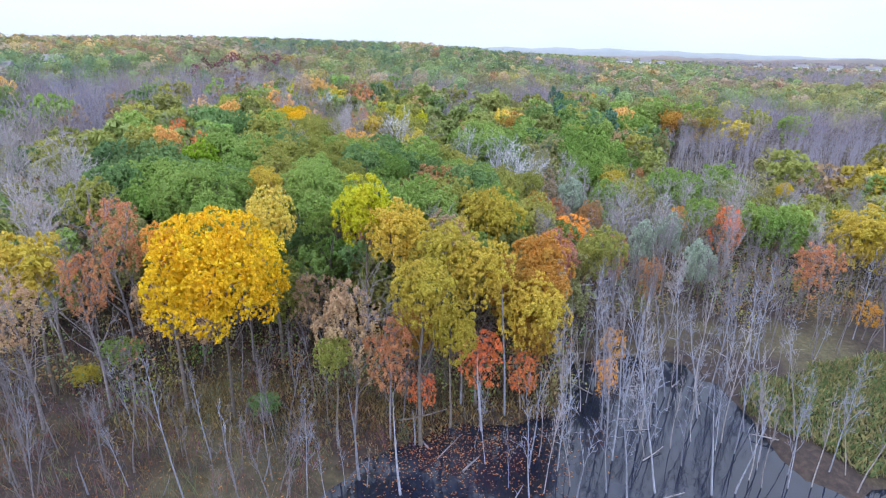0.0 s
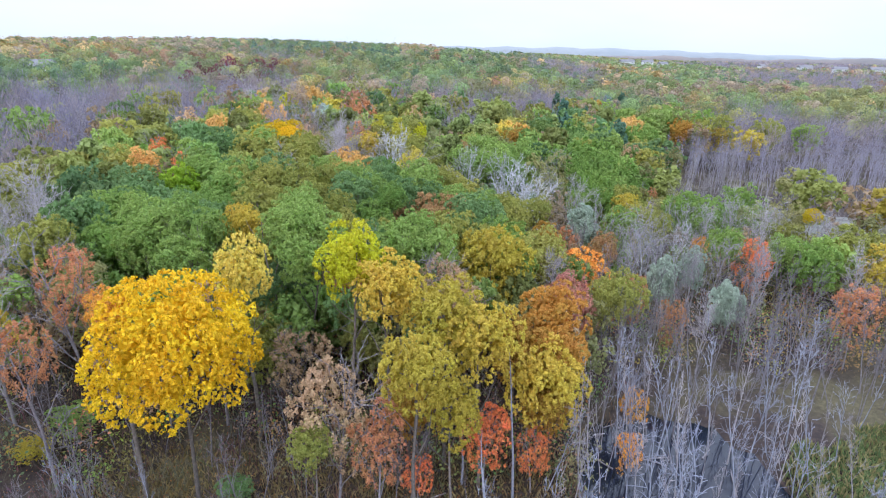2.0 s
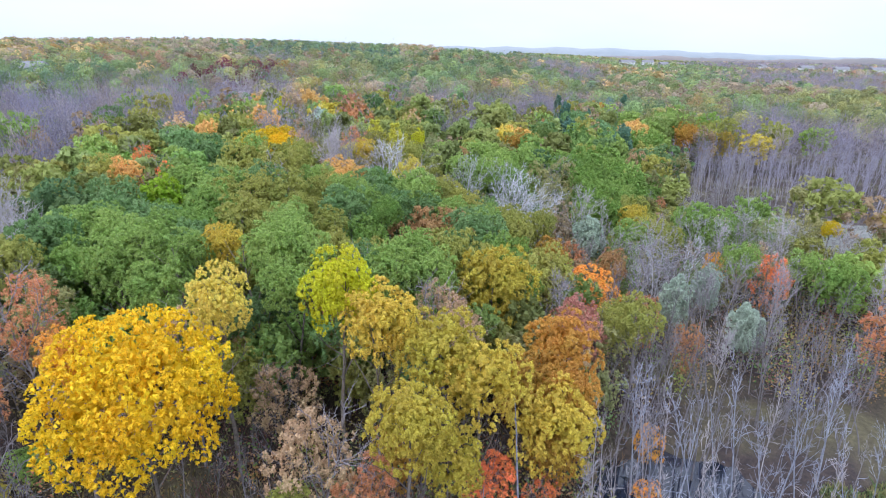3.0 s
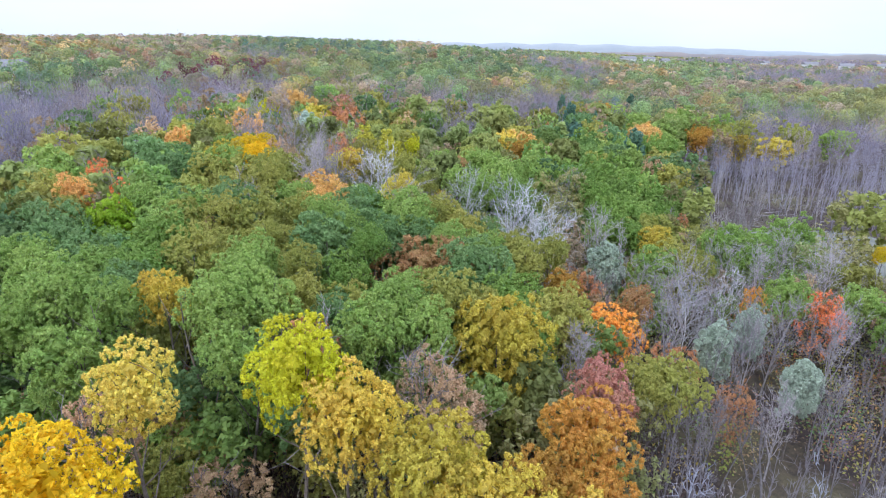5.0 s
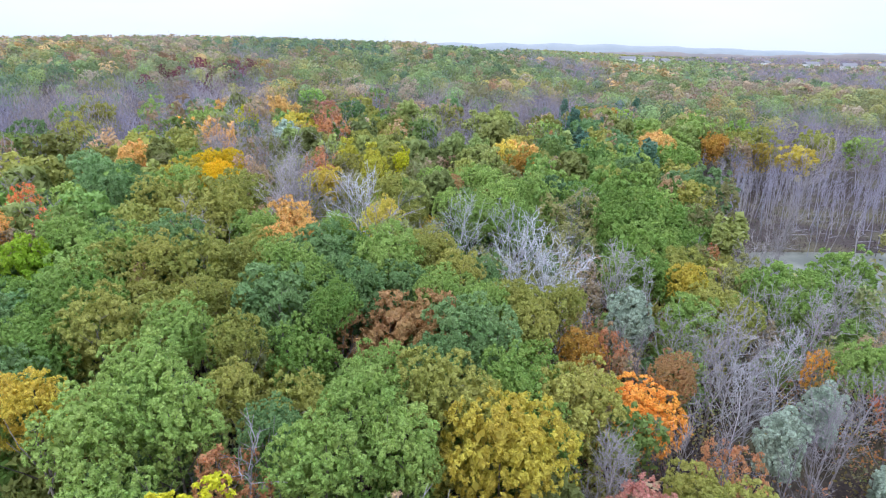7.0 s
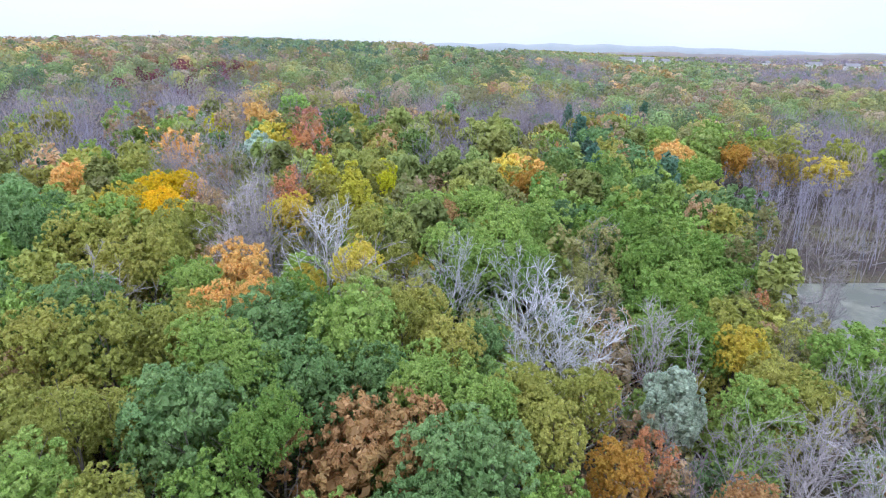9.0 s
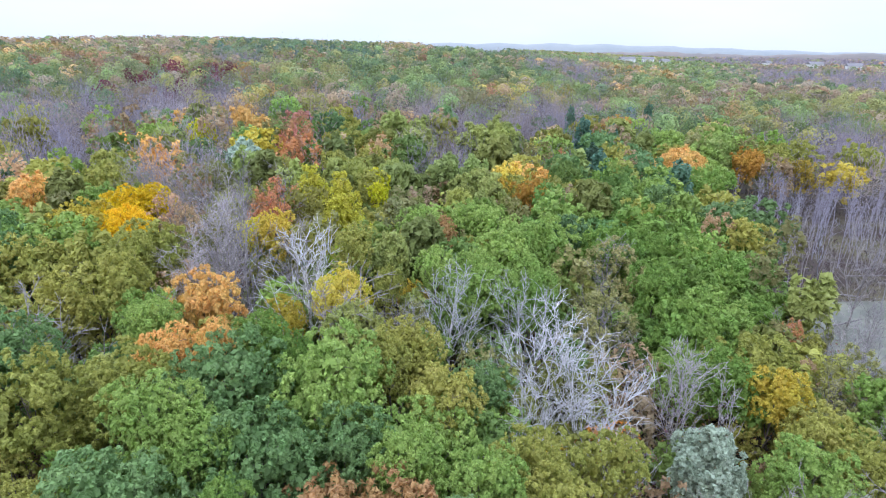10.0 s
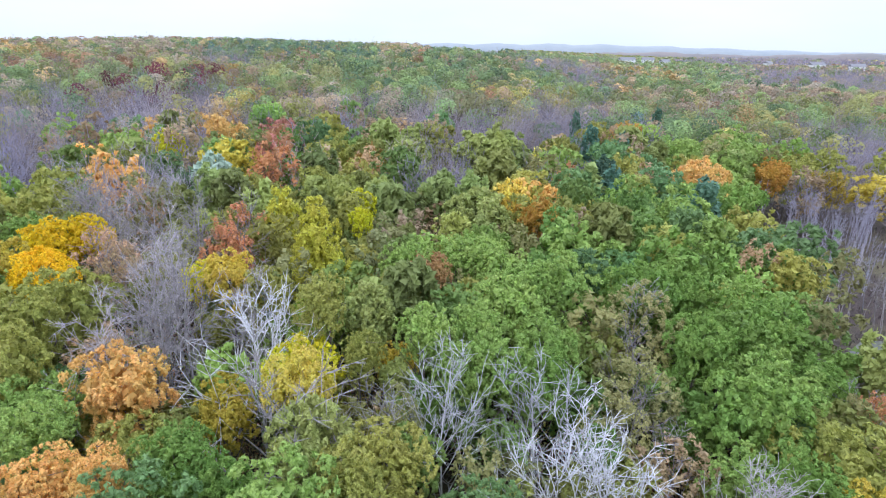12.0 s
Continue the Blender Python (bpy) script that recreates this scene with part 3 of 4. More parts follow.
DARKGREEN_A = [
    (-8.0, 70.2, 20.1, 2.1),
    (-47.2, 94.6, 21.7, 5.7),
    (-28.0, 102.3, 22.2, 4.1),
    (-45.8, 122.9, 24.0, 6.2),
    (-57.0, 136.3, 23.2, 6.1),
    (-12.2, 87.4, 22.3, 4.1),
    (-6.5, 92.6, 20.9, 4.3),
    (-10.9, 99.0, 22.4, 4.7),
    (4.9, 86.5, 19.9, 4.2),
    (-40.4, 119.4, 23.1, 3.4),
    (-17.2, 48.2, 3.4, 1.7),
]
for x, y, top, r in DARKGREEN_A:
    plant_leafy("darkgreen", x, y, top, r)
LIMEGREEN_A = [
    (-42.2, 98.2, 21.4, 4.2),
    (-7.7, 131.9, 17.4, 2.9),
]
for x, y, top, r in LIMEGREEN_A:
    plant_leafy("limegreen", x, y, top, r)
PEACH_A = [
    (-50.5, 105.0, 22.6, 2.8),
    (-17.6, 113.9, 21.4, 3.6),
    (-16.6, 103.5, 21.1, 2.6),
    (-52.0, 142.4, 24.2, 3.9),
    (59.5, 191.3, 19.6, 5.6),
    (-12.6, 102.8, 21.8, 1.6),
    (61.5, 199.6, 19.3, 6.2),
]
for x, y, top, r in PEACH_A:
    plant_leafy("peach", x, y, top, r)
YELLOW_A = [
    (61.5, 99.4, 14.6, 1.5),
    (-36.7, 137.7, 23.4, 3.2),
    (-31.8, 128.6, 23.3, 2.9),
    (-33.9, 139.2, 23.4, 2.8),
    (-20.2, 47.8, 22.6, 6.3),
]
for x, y, top, r in YELLOW_A:
    plant_leafy("yellow", x, y, top, r)
TAN_A = [
    (22.5, 113.5, 14.1, 4.2),
    (-30.8, 136.8, 23.2, 4.4),
    (-27.6, 133.2, 23.0, 3.4),
    (-38.2, 46.1, 17.0, 2.8),
    (-8.1, 46.1, 16.6, 3.6),
]
for x, y, top, r in TAN_A:
    plant_leafy("tan", x, y, top, r)
WILLOW_A = [
    (-3.6, 109.3, 21.1, 3.7),
    (-1.6, 126.4, 21.3, 3.2),
    (8.2, 163.9, 20.3, 3.4),
    (13.3, 162.0, 20.2, 3.3),
    (-1.3, 204.0, 22.8, 6.2),
    (13.6, 213.1, 22.8, 6.2),
    (11.9, 168.3, 20.4, 3.7),
    (22.9, 217.8, 21.9, 6.2),
    (-1.1, 221.7, 23.4, 6.2),
]
for x, y, top, r in WILLOW_A:
    plant_leafy("willow", x, y, top, r)
LIMECONE_A = [
    (-15.8, 152.5, 24.0, 4.1),
    (-9.1, 140.4, 23.5, 4.5),
    (-10.8, 149.1, 23.5, 3.6),
]
for x, y, top, r in LIMECONE_A:
    plant_leafy("limecone", x, y, top, r)

PINE_A = [
    (49.0, 261.0, 24.5, 3.4),
    (84.0, 285.0, 23.5, 3.4),
    (52.0, 222.5, 23.0, 3.0),
]
for x, y, top, r in PINE_A:
    plant_leafy("pine", x, y, top, r)
SPRIG_A = [
    (39.2, 89.9, 12.9, 1.8),
    (55.4, 66.4, 6.4, 2.0),
    (20.8, 60.3, 5.1, 1.9),
    (17.6, 52.0, 6.0, 1.6),
]
for x, y, top, r in SPRIG_A:
    plant_leafy("sprig", x, y, top, r)
AMBER_A = [
    (11.7, 60.7, 16.8, 3.6),
    (19.7, 160.8, 20.2, 3.3),
    (80.3, 204.8, 18.0, 4.3),
    (83.5, 207.6, 17.6, 3.0),
    (7.3, 56.0, 15.6, 3.0),
    (11.0, 55.6, 14.6, 2.8),
    (9.6, 53.0, 11.0, 2.6),
    (-2.4, 50.2, 12.5, 2.4),
    (15.8, 90.0, 14.6, 2.3),
]
for x, y, top, r in AMBER_A:
    plant_leafy("amber", x, y, top, r)

# leafless trees: place, height of the top, how far the top leans aside
BARE_WHITE_A = [
    (5.4, 111.9, 20.2, 0.0),
    (12.2, 113.5, 18.6, 0.0),
    (15.4, 100.8, 17.3, 0.0),
    (10.9, 100.9, 16.6, 0.0),
    (-9.3, 118.2, 22.1, 0.0),
    (20.3, 104.1, 9.8, 0.0),
    (16.0, 107.8, 16.3, 0.0),
    (28.3, 84.4, 14.2, 0.0),
    (36.9, 91.7, 12.9, 0.0),
    (12.6, 108.5, 18.4, 0.0),
]
for x, y, top, aside in BARE_WHITE_A:
    plant_bare("white", x, y, top, aside)
BARE_SPREADING_A = [
    (-30.1, 145.9, 24.0, 0.0),
    (-18.0, 120.3, 21.6, 0.0),
    (-5.0, 108.8, 20.0, 0.0),
    (-17.3, 124.1, 22.1, 0.0),
    (-53.3, 197.9, 24.6, 0.0),
    (-68.6, 216.1, 24.8, 0.0),
    (47.2, 121.5, 10.1, 0.0),
    (54.6, 124.6, 12.9, 0.0),
    (-22.1, 132.2, 22.7, 0.0),
    (-27.1, 105.7, 20.3, 0.0),
    (39.2, 74.1, 10.2, 0.0),
    (31.9, 70.6, 10.2, 0.0),
    (26.7, 71.9, 9.2, 0.0),
    (67.2, 144.0, 16.8, 0.0),
    (-100.8, 171.3, 24.7, 0.0),
    (16.8, 78.1, 9.7, 0.0),
    (-45.3, 179.6, 22.5, 0.0),
    (-41.1, 151.7, 23.3, 0.0),
    (-19.4, 117.1, 21.4, 0.0),
    (-62.4, 82.1, 22.9, 0.0),
    (-43.7, 58.5, 20.3, 0.0),
    (-68.6, 190.9, 24.1, 0.0),
]
for x, y, top, aside in BARE_SPREADING_A:
    plant_bare("spreading", x, y, top, aside)
BARE_DEAD_A = [
    (27.2, 49.9, 12.7, -1.9),
    (54.4, 66.6, 12.5, 0.0),
    (-20.4, 36.7, 15.8, -1.9),
    (-20.4, 42.1, 10.7, -0.9),
    (-27.5, 43.4, 10.4, -1.2),
    (-10.8, 37.7, 10.4, 0.5),
    (-9.1, 37.6, 7.4, -0.7),
    (4.5, 42.6, 8.5, -1.0),
    (3.2, 45.0, 6.5, 1.5),
    (7.9, 38.2, 10.8, -0.9),
    (10.8, 42.0, 11.2, -0.1),
    (10.0, 50.4, 9.1, 3.0),
    (19.2, 58.3, 11.7, 0.4),
    (20.1, 53.7, 9.8, 0.6),
    (16.2, 38.2, 13.4, -0.9),
    (19.0, 39.3, 15.3, -2.3),
    (25.2, 53.8, 13.7, -1.3),
    (32.9, 56.1, 14.1, -1.6),
    (28.1, 44.5, 12.1, 0.1),
    (38.5, 61.2, 12.9, 0.1),
    (27.4, 56.3, 14.6, -1.5),
    (44.4, 59.4, 9.5, 1.1),
    (23.0, 53.8, 14.8, -4.5),
    (19.5, 46.1, 11.2, -0.6),
    (22.6, 42.9, 8.5, -1.8),
    (16.4, 47.8, 12.6, -0.5),
]
BARE_DEAD_B = [
    (25.6, 39.4, 10.3, -0.5),
    (38.5, 54.0, 9.9, -1.5),
    (34.4, 51.6, 12.2, -2.1),
    (29.9, 54.1, 12.4, 0.0),
    (31.0, 48.0, 11.0, -2.5),
    (-34.0, 38.4, 9.6, 0.4),
    (-40.6, 46.6, 7.8, -0.0),
    (-16.7, 38.0, 11.2, 0.3),
    (-6.1, 39.7, 4.8, -0.4),
    (-8.0, 39.7, 5.9, -0.3),
    (11.8, 38.6, 10.1, 0.0),
    (6.2, 39.8, 6.7, -0.6),
    (14.6, 39.2, 10.3, -1.3),
    (-26.0, 38.5, 8.6, -0.8),
]
for x, y, top, aside in BARE_DEAD_A + BARE_DEAD_B:
    plant_bare("dead", x, y, top, aside)
BARE_SNAG_A = [
    (-6.9, 40.6, 9.2, -0.4),
    (-3.0, 38.7, 9.9, -0.9),
    (-2.2, 45.3, 4.6, 0.2),
    (6.8, 49.5, 15.5, -0.4),
    (23.7, 39.0, 10.5, -1.3),
    (-28.7, 37.5, 5.1, 0.1),
    (-14.8, 39.4, 4.4, 0.8),
    (2.3, 51.2, 8.3, -0.3),
    (4.5, 47.5, 9.1, -0.5),
    (-22.7, 37.7, 3.4, 1.0),
    (-36.3, 39.0, 4.3, 0.1),
]
for x, y, top, aside in BARE_SNAG_A:
    plant_bare("snag", x, y, top, aside)

# what grows where in the farther woods: bearing, distance, kind
STANDS_A = [
    (-29.2, 572, 'orange'),
    (-26.6, 356, 'darkgreen'),
    (-25.2, 388, 'olive'),
    (-24.6, 415, 'red'),
    (-24.9, 637, 'tan'),
    (-23.4, 265, 'bare'),
    (-19.9, 256, 'bare'),
    (-16.9, 260, 'bare'),
    (-21.8, 370, 'willow'),
    (-21.6, 470, 'rust'),
    (-18.1, 360, 'crimson'),
    (-15.8, 304, 'bare'),
    (-17.9, 491, 'tan'),
    (-15.3, 495, 'bare'),
    (-14.8, 588, 'pine'),
    (-13.3, 570, 'pine'),
    (-10.4, 499, 'rust'),
    (-7.6, 558, 'pine'),
    (-11.9, 340, 'orange'),
    (-11.5, 274, 'gold'),
    (-9.7, 378, 'olive'),
    (-6.9, 434, 'darkgreen'),
    (-5.0, 589, 'pine'),
    (-3.4, 590, 'peach'),
    (-1.2, 1329, 'pine'),
    (-7.0, 266, 'tan'),
    (-4.0, 258, 'bare'),
    (-1.6, 254, 'tan'),
    (0.5, 259, 'bare'),
    (-8.8, 245, 'rust'),
    (-13.5, 249, 'peach'),
    (-12.2, 225, 'bare'),
    (-8.6, 206, 'ltgreen'),
    (-17.4, 208, 'ltgreen'),
    (-19.2, 200, 'green'),
    (-14.5, 206, 'lime'),
    (-13.5, 201, 'lime'),
    (-7.6, 181, 'pink'),
    (-5.4, 187, 'peach'),
    (-14.3, 188, 'bare'),
    (-4.0, 309, 'darkgreen'),
    (-0.1, 372, 'green'),
    (4.2, 472, 'darkgreen'),
    (6.7, 441, 'darkgreen'),
    (7.9, 345, 'gold'),
    (10.0, 397, 'green'),
    (12.9, 577, 'bare'),
    (14.2, 437, 'bare'),
]
STANDS_B = [
    (8.1, 281, 'bare'),
    (4.1, 293, 'sparse'),
    (4.8, 231, 'bare'),
    (8.0, 220, 'pale'),
    (9.3, 213, 'willow'),
    (10.9, 253, 'pine'),
    (16.2, 289, 'pine'),
    (12.7, 214, 'pine'),
    (12.2, 241, 'rust'),
    (15.8, 421, 'peach'),
    (19.2, 655, 'orange'),
    (14.6, 252, 'orange'),
    (19.6, 501, 'green'),
    (22.2, 676, 'green'),
    (23.9, 660, 'darkgreen'),
    (19.9, 317, 'peach'),
    (18.9, 324, 'green'),
    (22.6, 383, 'rust'),
    (22.7, 307, 'pale'),
    (25.4, 491, 'tan'),
    (28.4, 706, 'bare'),
    (31.4, 1533, 'bare'),
    (32.1, 750, 'bare'),
    (35.1, 1312, 'rust'),
    (26.5, 367, 'green'),
    (29.7, 410, 'olive'),
    (26.5, 283, 'bare'),
    (27.9, 260, 'bare'),
    (23.9, 265, 'ltgreen'),
    (20.0, 234, 'green'),
    (17.9, 220, 'green'),
    (30.4, 354, 'olive'),
    (22.7, 203, 'gold'),
    (-20.5, 203, 'bare'),
    (-17.9, 160, 'olive'),
    (1.9, 580, 'darkgreen'),
    (10.0, 2096, 'olive'),
    (16.6, 1217, 'green'),
    (-22.6, 222, 'bare'),
    (-10.9, 187, 'silver'),
    (-10.2, 191, 'gold'),
    (10.6, 305, 'bare'),
    (17.0, 253, 'green'),
    (5.1, 206, 'willow'),
    (1.6, 203, 'bare'),
]
STANDS = STANDS_A + STANDS_B


# ---- the woods between and beyond ----
def marsh(x, y):
    y = plan(y)
    return x > 57 + 0.35 * max(0, y - 122) and 96 < y < 152 + 0.12 * (x - 57) and x < 190


def stand(x, y, rng):
    """The kind of tree that grows here, by the nearest stand or listed tree."""
    az, r = math.degrees(math.atan2(x, y)), math.hypot(x, y)
    best = min(STANDS, key=lambda s: ((s[0] - az) * 0.9 + rng.gauss(0, 0.8)) ** 2 + (math.log(s[1] / r) * 26 + rng.gauss(0, 0.8)) ** 2)
    return best[2]


NEARBY = {"green": ("green", "darkgreen", "ltgreen"), "ltgreen": ("ltgreen", "green", "ltgreen"), "darkgreen": ("darkgreen", "green", "darkgreen"), "gold": ("olive", "willow", "olive"),
          "yellow": ("olive", "sparse"), "lime": ("olive", "willow"), "orange": ("olive", "green", "sparse"), "red": ("sparse", "tan", "green"), "pine": ("green", "olive"), "rust": ("sparse", "olive", "tan"), "amber": ("sparse", "olive", "tan"),
          "limecone": ("olive", "willow"), "limegreen": ("green",), "crimson": ("sparse", "olive"), "brown": ("sparse", "olive", "green"), "pink": ("sparse", "olive"), "peach": ("olive", "sparse", "green"),
          "silver": ("sparse", "bare"), "sprig": ("sparse", "bare"), "pale": ("olive", "sparse"), "tan": ("tan", "sparse", "olive")}
FAR_MIX = {"orange": ("amber", "peach", "olive", "tan"), "red": ("rust", "olive", "tan"), "crimson": ("crimson", "olive"), "peach": ("peach", "tan", "olive"), "rust": ("rust", "tan", "olive"), "yellow": ("gold", "olive"), "lime": ("gold", "olive", "willow"), "darkgreen": ("darkgreen", "green", "darkgreen"), "pine": ("pine", "darkgreen", "darkgreen"), "pink": ("rust", "olive", "tan")}
FAR_ANY = ("green", "darkgreen", "olive", "green", "olive", "darkgreen", "tan", "bare", "bare", "sparse", "willow", "rust", "green", "bare", "bare", "darkgreen", "tan", "peach")
frng = random.Random(77)
OUTER = []
kinds_listed = [k for k in LISTED_KINDS if k[2] not in ("dead", "snag", "slim")]


def crowded(x, y, r, k=0.72):
    return any(abs(x - a) < 14 and abs(y - b) < 14 and math.hypot(x - a, y - b) < k * (r + q) for a, b, q in planted)


def reedy(x, y):
    y = plan(y)
    return ((x - 60) / 27) ** 2 + ((y - 35.0) / 10.5) ** 2 < 1 + 0.12 * wobble(x, y)


def shore(x, y):
    """The open strip along the near side of the pond."""
    return x > 48 and 104 < y < 144


def fill_woods():
    for _ in range(15000):
        y = frng.uniform(57, 217)
        x = frng.uniform(-0.93 * y - 8, 0.93 * y + 8)
        if math.hypot(x - 2, max(0, plan(y) - 65)) > 74 or wet(x, y) > 0.98 or marsh(x, y):
            continue
        if x > 22 and y < 80 or (x > 4 and y < 67.5) or shore(x, y):
            continue
        r = frng.uniform(2.8, 4.8)
        if crowded(x, y, r, 0.6):
            continue
        if y < 208 and abs(x) < 95:
            kind = min(kinds_listed, key=lambda s: math.hypot(s[0] - x, s[1] - y))[2]
        else:
            kind = stand(x, y, frng)
        if kind == "white" or kind in ("bare", "spreading", "slim") and frng.random() < 0.4:
            kind = frng.choice(("olive", "sparse", "green", "willow"))
        elif y > 102 and frng.random() < 0.3:
            kind = frng.choice(("olive", "willow", "sparse", "tan", "green"))
        if kind in ("bare", "spreading", "white", "slim"):
            plant_bare("spreading", x, y, canopy(x, y) - frng.uniform(1, 4))
        elif x > 20 and y < 109 and frng.random() < 0.55:
            plant_bare(frng.choice(("slim", "spreading")), x, y, canopy(x, y) - frng.uniform(0, 4))
        else:
            kind = frng.choice(NEARBY.get(kind, (kind,)))
            if kind == "bare":
                plant_bare("spreading", x, y, canopy(x, y) - frng.uniform(1, 4))
                continue
            if math.hypot(x - 2, max(0, y - 79)) > 50:
                OUTER.append((kind, x, y, canopy(x, y) - frng.uniform(0.5, 4.5), r))
                planted.append((x, y, r))
                continue
            plant_leafy(kind if y > 67.5 else frng.choice(("sparse", "rust", "olive", "tan")), x, y, canopy(x, y) - frng.uniform(0.5, 4.5) * (1 if y > 67.5 else 2.2), r)


def fill_understorey():
    """Lower trees that close the gaps under and between the tall ones."""
    for _ in range(9000):
        y = frng.uniform(62, 190)
        x = frng.uniform(-0.93 * y - 4, 0.93 * y + 4)
        if len(OUTER) > 900 or math.hypot(x - 2, max(0, plan(y) - 65)) > 74 or wet(x, y) > 0.97 or marsh(x, y) or shore(x, y) or (x > 18 and y < 92):
            continue
        r = frng.uniform(1.7, 3.0)
        if crowded(x, y, r, 0.36):
            continue
        kind = min(kinds_listed, key=lambda s: math.hypot(s[0] - x, s[1] - y))[2]
        kind = frng.choice(NEARBY.get(kind, ("olive", "sparse", "tan", "green")))
        kind = kind if kind in PALETTE else "sparse"
        z = land(x, y)
        OUTER.append((kind, x, y, z + frng.uniform(0.45, 0.78) * (canopy(x, y) - z), r))
        planted.append((x, y, r * 0.6))


fill_woods()
fill_understorey()


def joined(name, label, category, rows, mat):
    """Many bare trees in one mesh: rows of kind, place, height, lean."""
    verts, faces, n = [], [], 0
    for kind, x, y, z, top, aside in rows:
        h, trunk, limbs = frng.choice(BARE_WORDS[kind][0])
        k = (top - z) / h
        m = np.array(pose(x, y, z, frng.gauss(0, 2.5), math.degrees(math.atan2(aside, top - z))) @ pose(0, 0, 0, 0, 0, frng.uniform(0, 360)))
        for me in (trunk, limbs):
            co = np.empty(len(me.vertices) * 3, dtype=np.float32)
            me.vertices.foreach_get("co", co)
            ix = np.empty(len(me.loops), dtype=np.int32)
            me.loops.foreach_get("vertex_index", ix)
            verts.append(co.reshape(-1, 3) * k @ m[:3, :3].T + m[:3, 3])
            faces.append(ix.reshape(-1, 4) + n)
            n += len(me.vertices)
    tagged(new(name, mesh_from(name, np.concatenate(verts), np.concatenate(faces), mat, shade=True)), label, category, kind="stuff")


def fill_marsh():
    n, rest = 0, []
    for _ in range(14000):
        x, y = frng.uniform(57, 180), frng.uniform(139, 217)
        if n >= 430 or not marsh(x, y) or crowded(x, y, 0.7, 0.9) or (y < 152 and frng.random() < 0.85):
            continue
        kind, z, top, aside = "slim" if frng.random() < 0.8 else "dead", max(land(x, y), -0.4), frng.uniform(8, 15.5), frng.gauss(0, 0.8)
        if math.hypot(x - 60, y - 147) < 27:
            plant_bare(kind, x, y, top, aside, z0=z)
        else:
            rest.append((kind, x, y, z, top, aside))
            planted.append((x, y, 0.7))
        n += 1
    joined("marsh_trees", "thicket of slim leafless grey trees standing in the marsh", "bare trees", rest, MARSHWOOD)


fill_marsh()


def fill_swamp():
    n, rows = 0, []
    for _ in range(4000):
        x, y = frng.uniform(8, 84), frng.uniform(39, 92)
        if n >= 230 or crowded(x, y, 0.7, 0.7) or reedy(x, y) or (x < 16 and y > 55) or y < 0.37 * x + 21:
            continue
        row = frng.choice(("slim", "dead", "slim")), x, y, max(land(x, y), -0.4), frng.uniform(7.5, 14.5), frng.gauss(0, 0.7)
        if y < 58:
            plant_bare(*row[:3], row[4], row[5], z0=row[3])
        else:
            rows.append(row)
            planted.append((x, y, 0.6))
        n += 1
    for _ in range(4000):
        x, y = frng.uniform(-75, 6), frng.uniform(33, 75)
        if len(rows) >= 430 or crowded(x, y, 0.5, 0.5) or (x > -12 and y < 46.7):
            continue
        z = land(x, y)
        rows.append((frng.choice(("slim", "dead", "slim")), x, y, z, z + frng.uniform(3.5, 11.0), frng.gauss(0, 0.9)))
        planted.append((x, y, 0.4))
    joined("saplings", "thin leafless grey brown saplings on the wooded bank", "saplings", rows, BRUSHWOOD)


fill_swamp()


def underwood():
    """Low brush and half bare shrubs under and between the trees."""
    rng = np.random.default_rng(21)
    verts, tint = [], []
    tones = ((156, 146, 96), (134, 148, 94), (168, 138, 98), (146, 124, 104), (180, 158, 96), (128, 138, 92))
    for i in range(3000):
        y = frng.uniform(50, 190) if i < 2600 else frng.uniform(102, 151)
        x = frng.uniform(-0.9 * y, 0.9 * y) if i < 2600 else frng.uniform(-32, 28)
        if wet(x, y) > 0.95 or marsh(x, y) or (x > 20 and y < 70):
            continue
        if y < 70 and frng.random() < (0.25 if x > -17 else 0.6):
            continue
        z, h, w = land(x, y), frng.uniform(2.0, 7.5), frng.uniform(1.2, 2.6)
        n = 120
        p = rng.normal(size=(n, 3)) * (w * 0.5, w * 0.5, h * 0.24) + (x, y, z + h * 0.6)
        p[:, 2] = np.maximum(p[:, 2], z + 0.2)
        v, _f = leaf_quads(p, unit(rng.normal(size=(n, 3)) + (0, 0, 0.8)), rng.uniform(0.08, 0.22, n), rng, 0.6)
        verts.append(v)
        tint.append(np.tile(lin(*(c * frng.uniform(0.85, 1.15) for c in frng.choice(tones))), (len(v), 1)))
    v = np.concatenate(verts)
    tagged(new("underwood", mesh_from("underwood", v, np.arange(len(v)).reshape(-1, 4), LEAF_FAR, np.concatenate(tint))), "brown and olive brush under the trees", "undergrowth", kind="stuff")
    # bare brush of thin stems and withered leaves on the open bank
    verts, tint = [], []
    for _ in range(2600):
        x, y = frng.uniform(-80, 22), frng.uniform(33, 82)
        if wet(x, y) > 0.98 or (x > -10 and y < 43):
            continue
        z, h = land(x, y), frng.uniform(0.6, 3.2)
        n = 9
        p = rng.normal(size=(n, 3)) * (0.5, 0.5, 0.1) + (x, y, z + h * 0.45)
        w = unit(rng.normal(size=(n, 3)) * 0.35 + (0, 0, 1))
        s = h * rng.uniform(0.3, 0.6, (n, 1))
        t = unit(np.cross(w, rng.normal(size=(n, 3)))) * 0.025
        verts.append(np.stack([p - w * s - t, p - w * s + t, p + w * s + t * 0.4, p + w * s - t * 0.4], 1).reshape(-1, 3))
        tint.append(np.tile(lin(*(c * frng.uniform(0.8, 1.15) for c in frng.choice(((128, 112, 104), (110, 94, 84), (142, 120, 100))))), (4 * n, 1)))
    v = np.concatenate(verts)
    tagged(new("brush", mesh_from("brush", v, np.arange(len(v)).reshape(-1, 4), LEAF_FAR, np.concatenate(tint))), "dry grey brown brush on the wooded bank", "undergrowth", kind="stuff")


underwood()


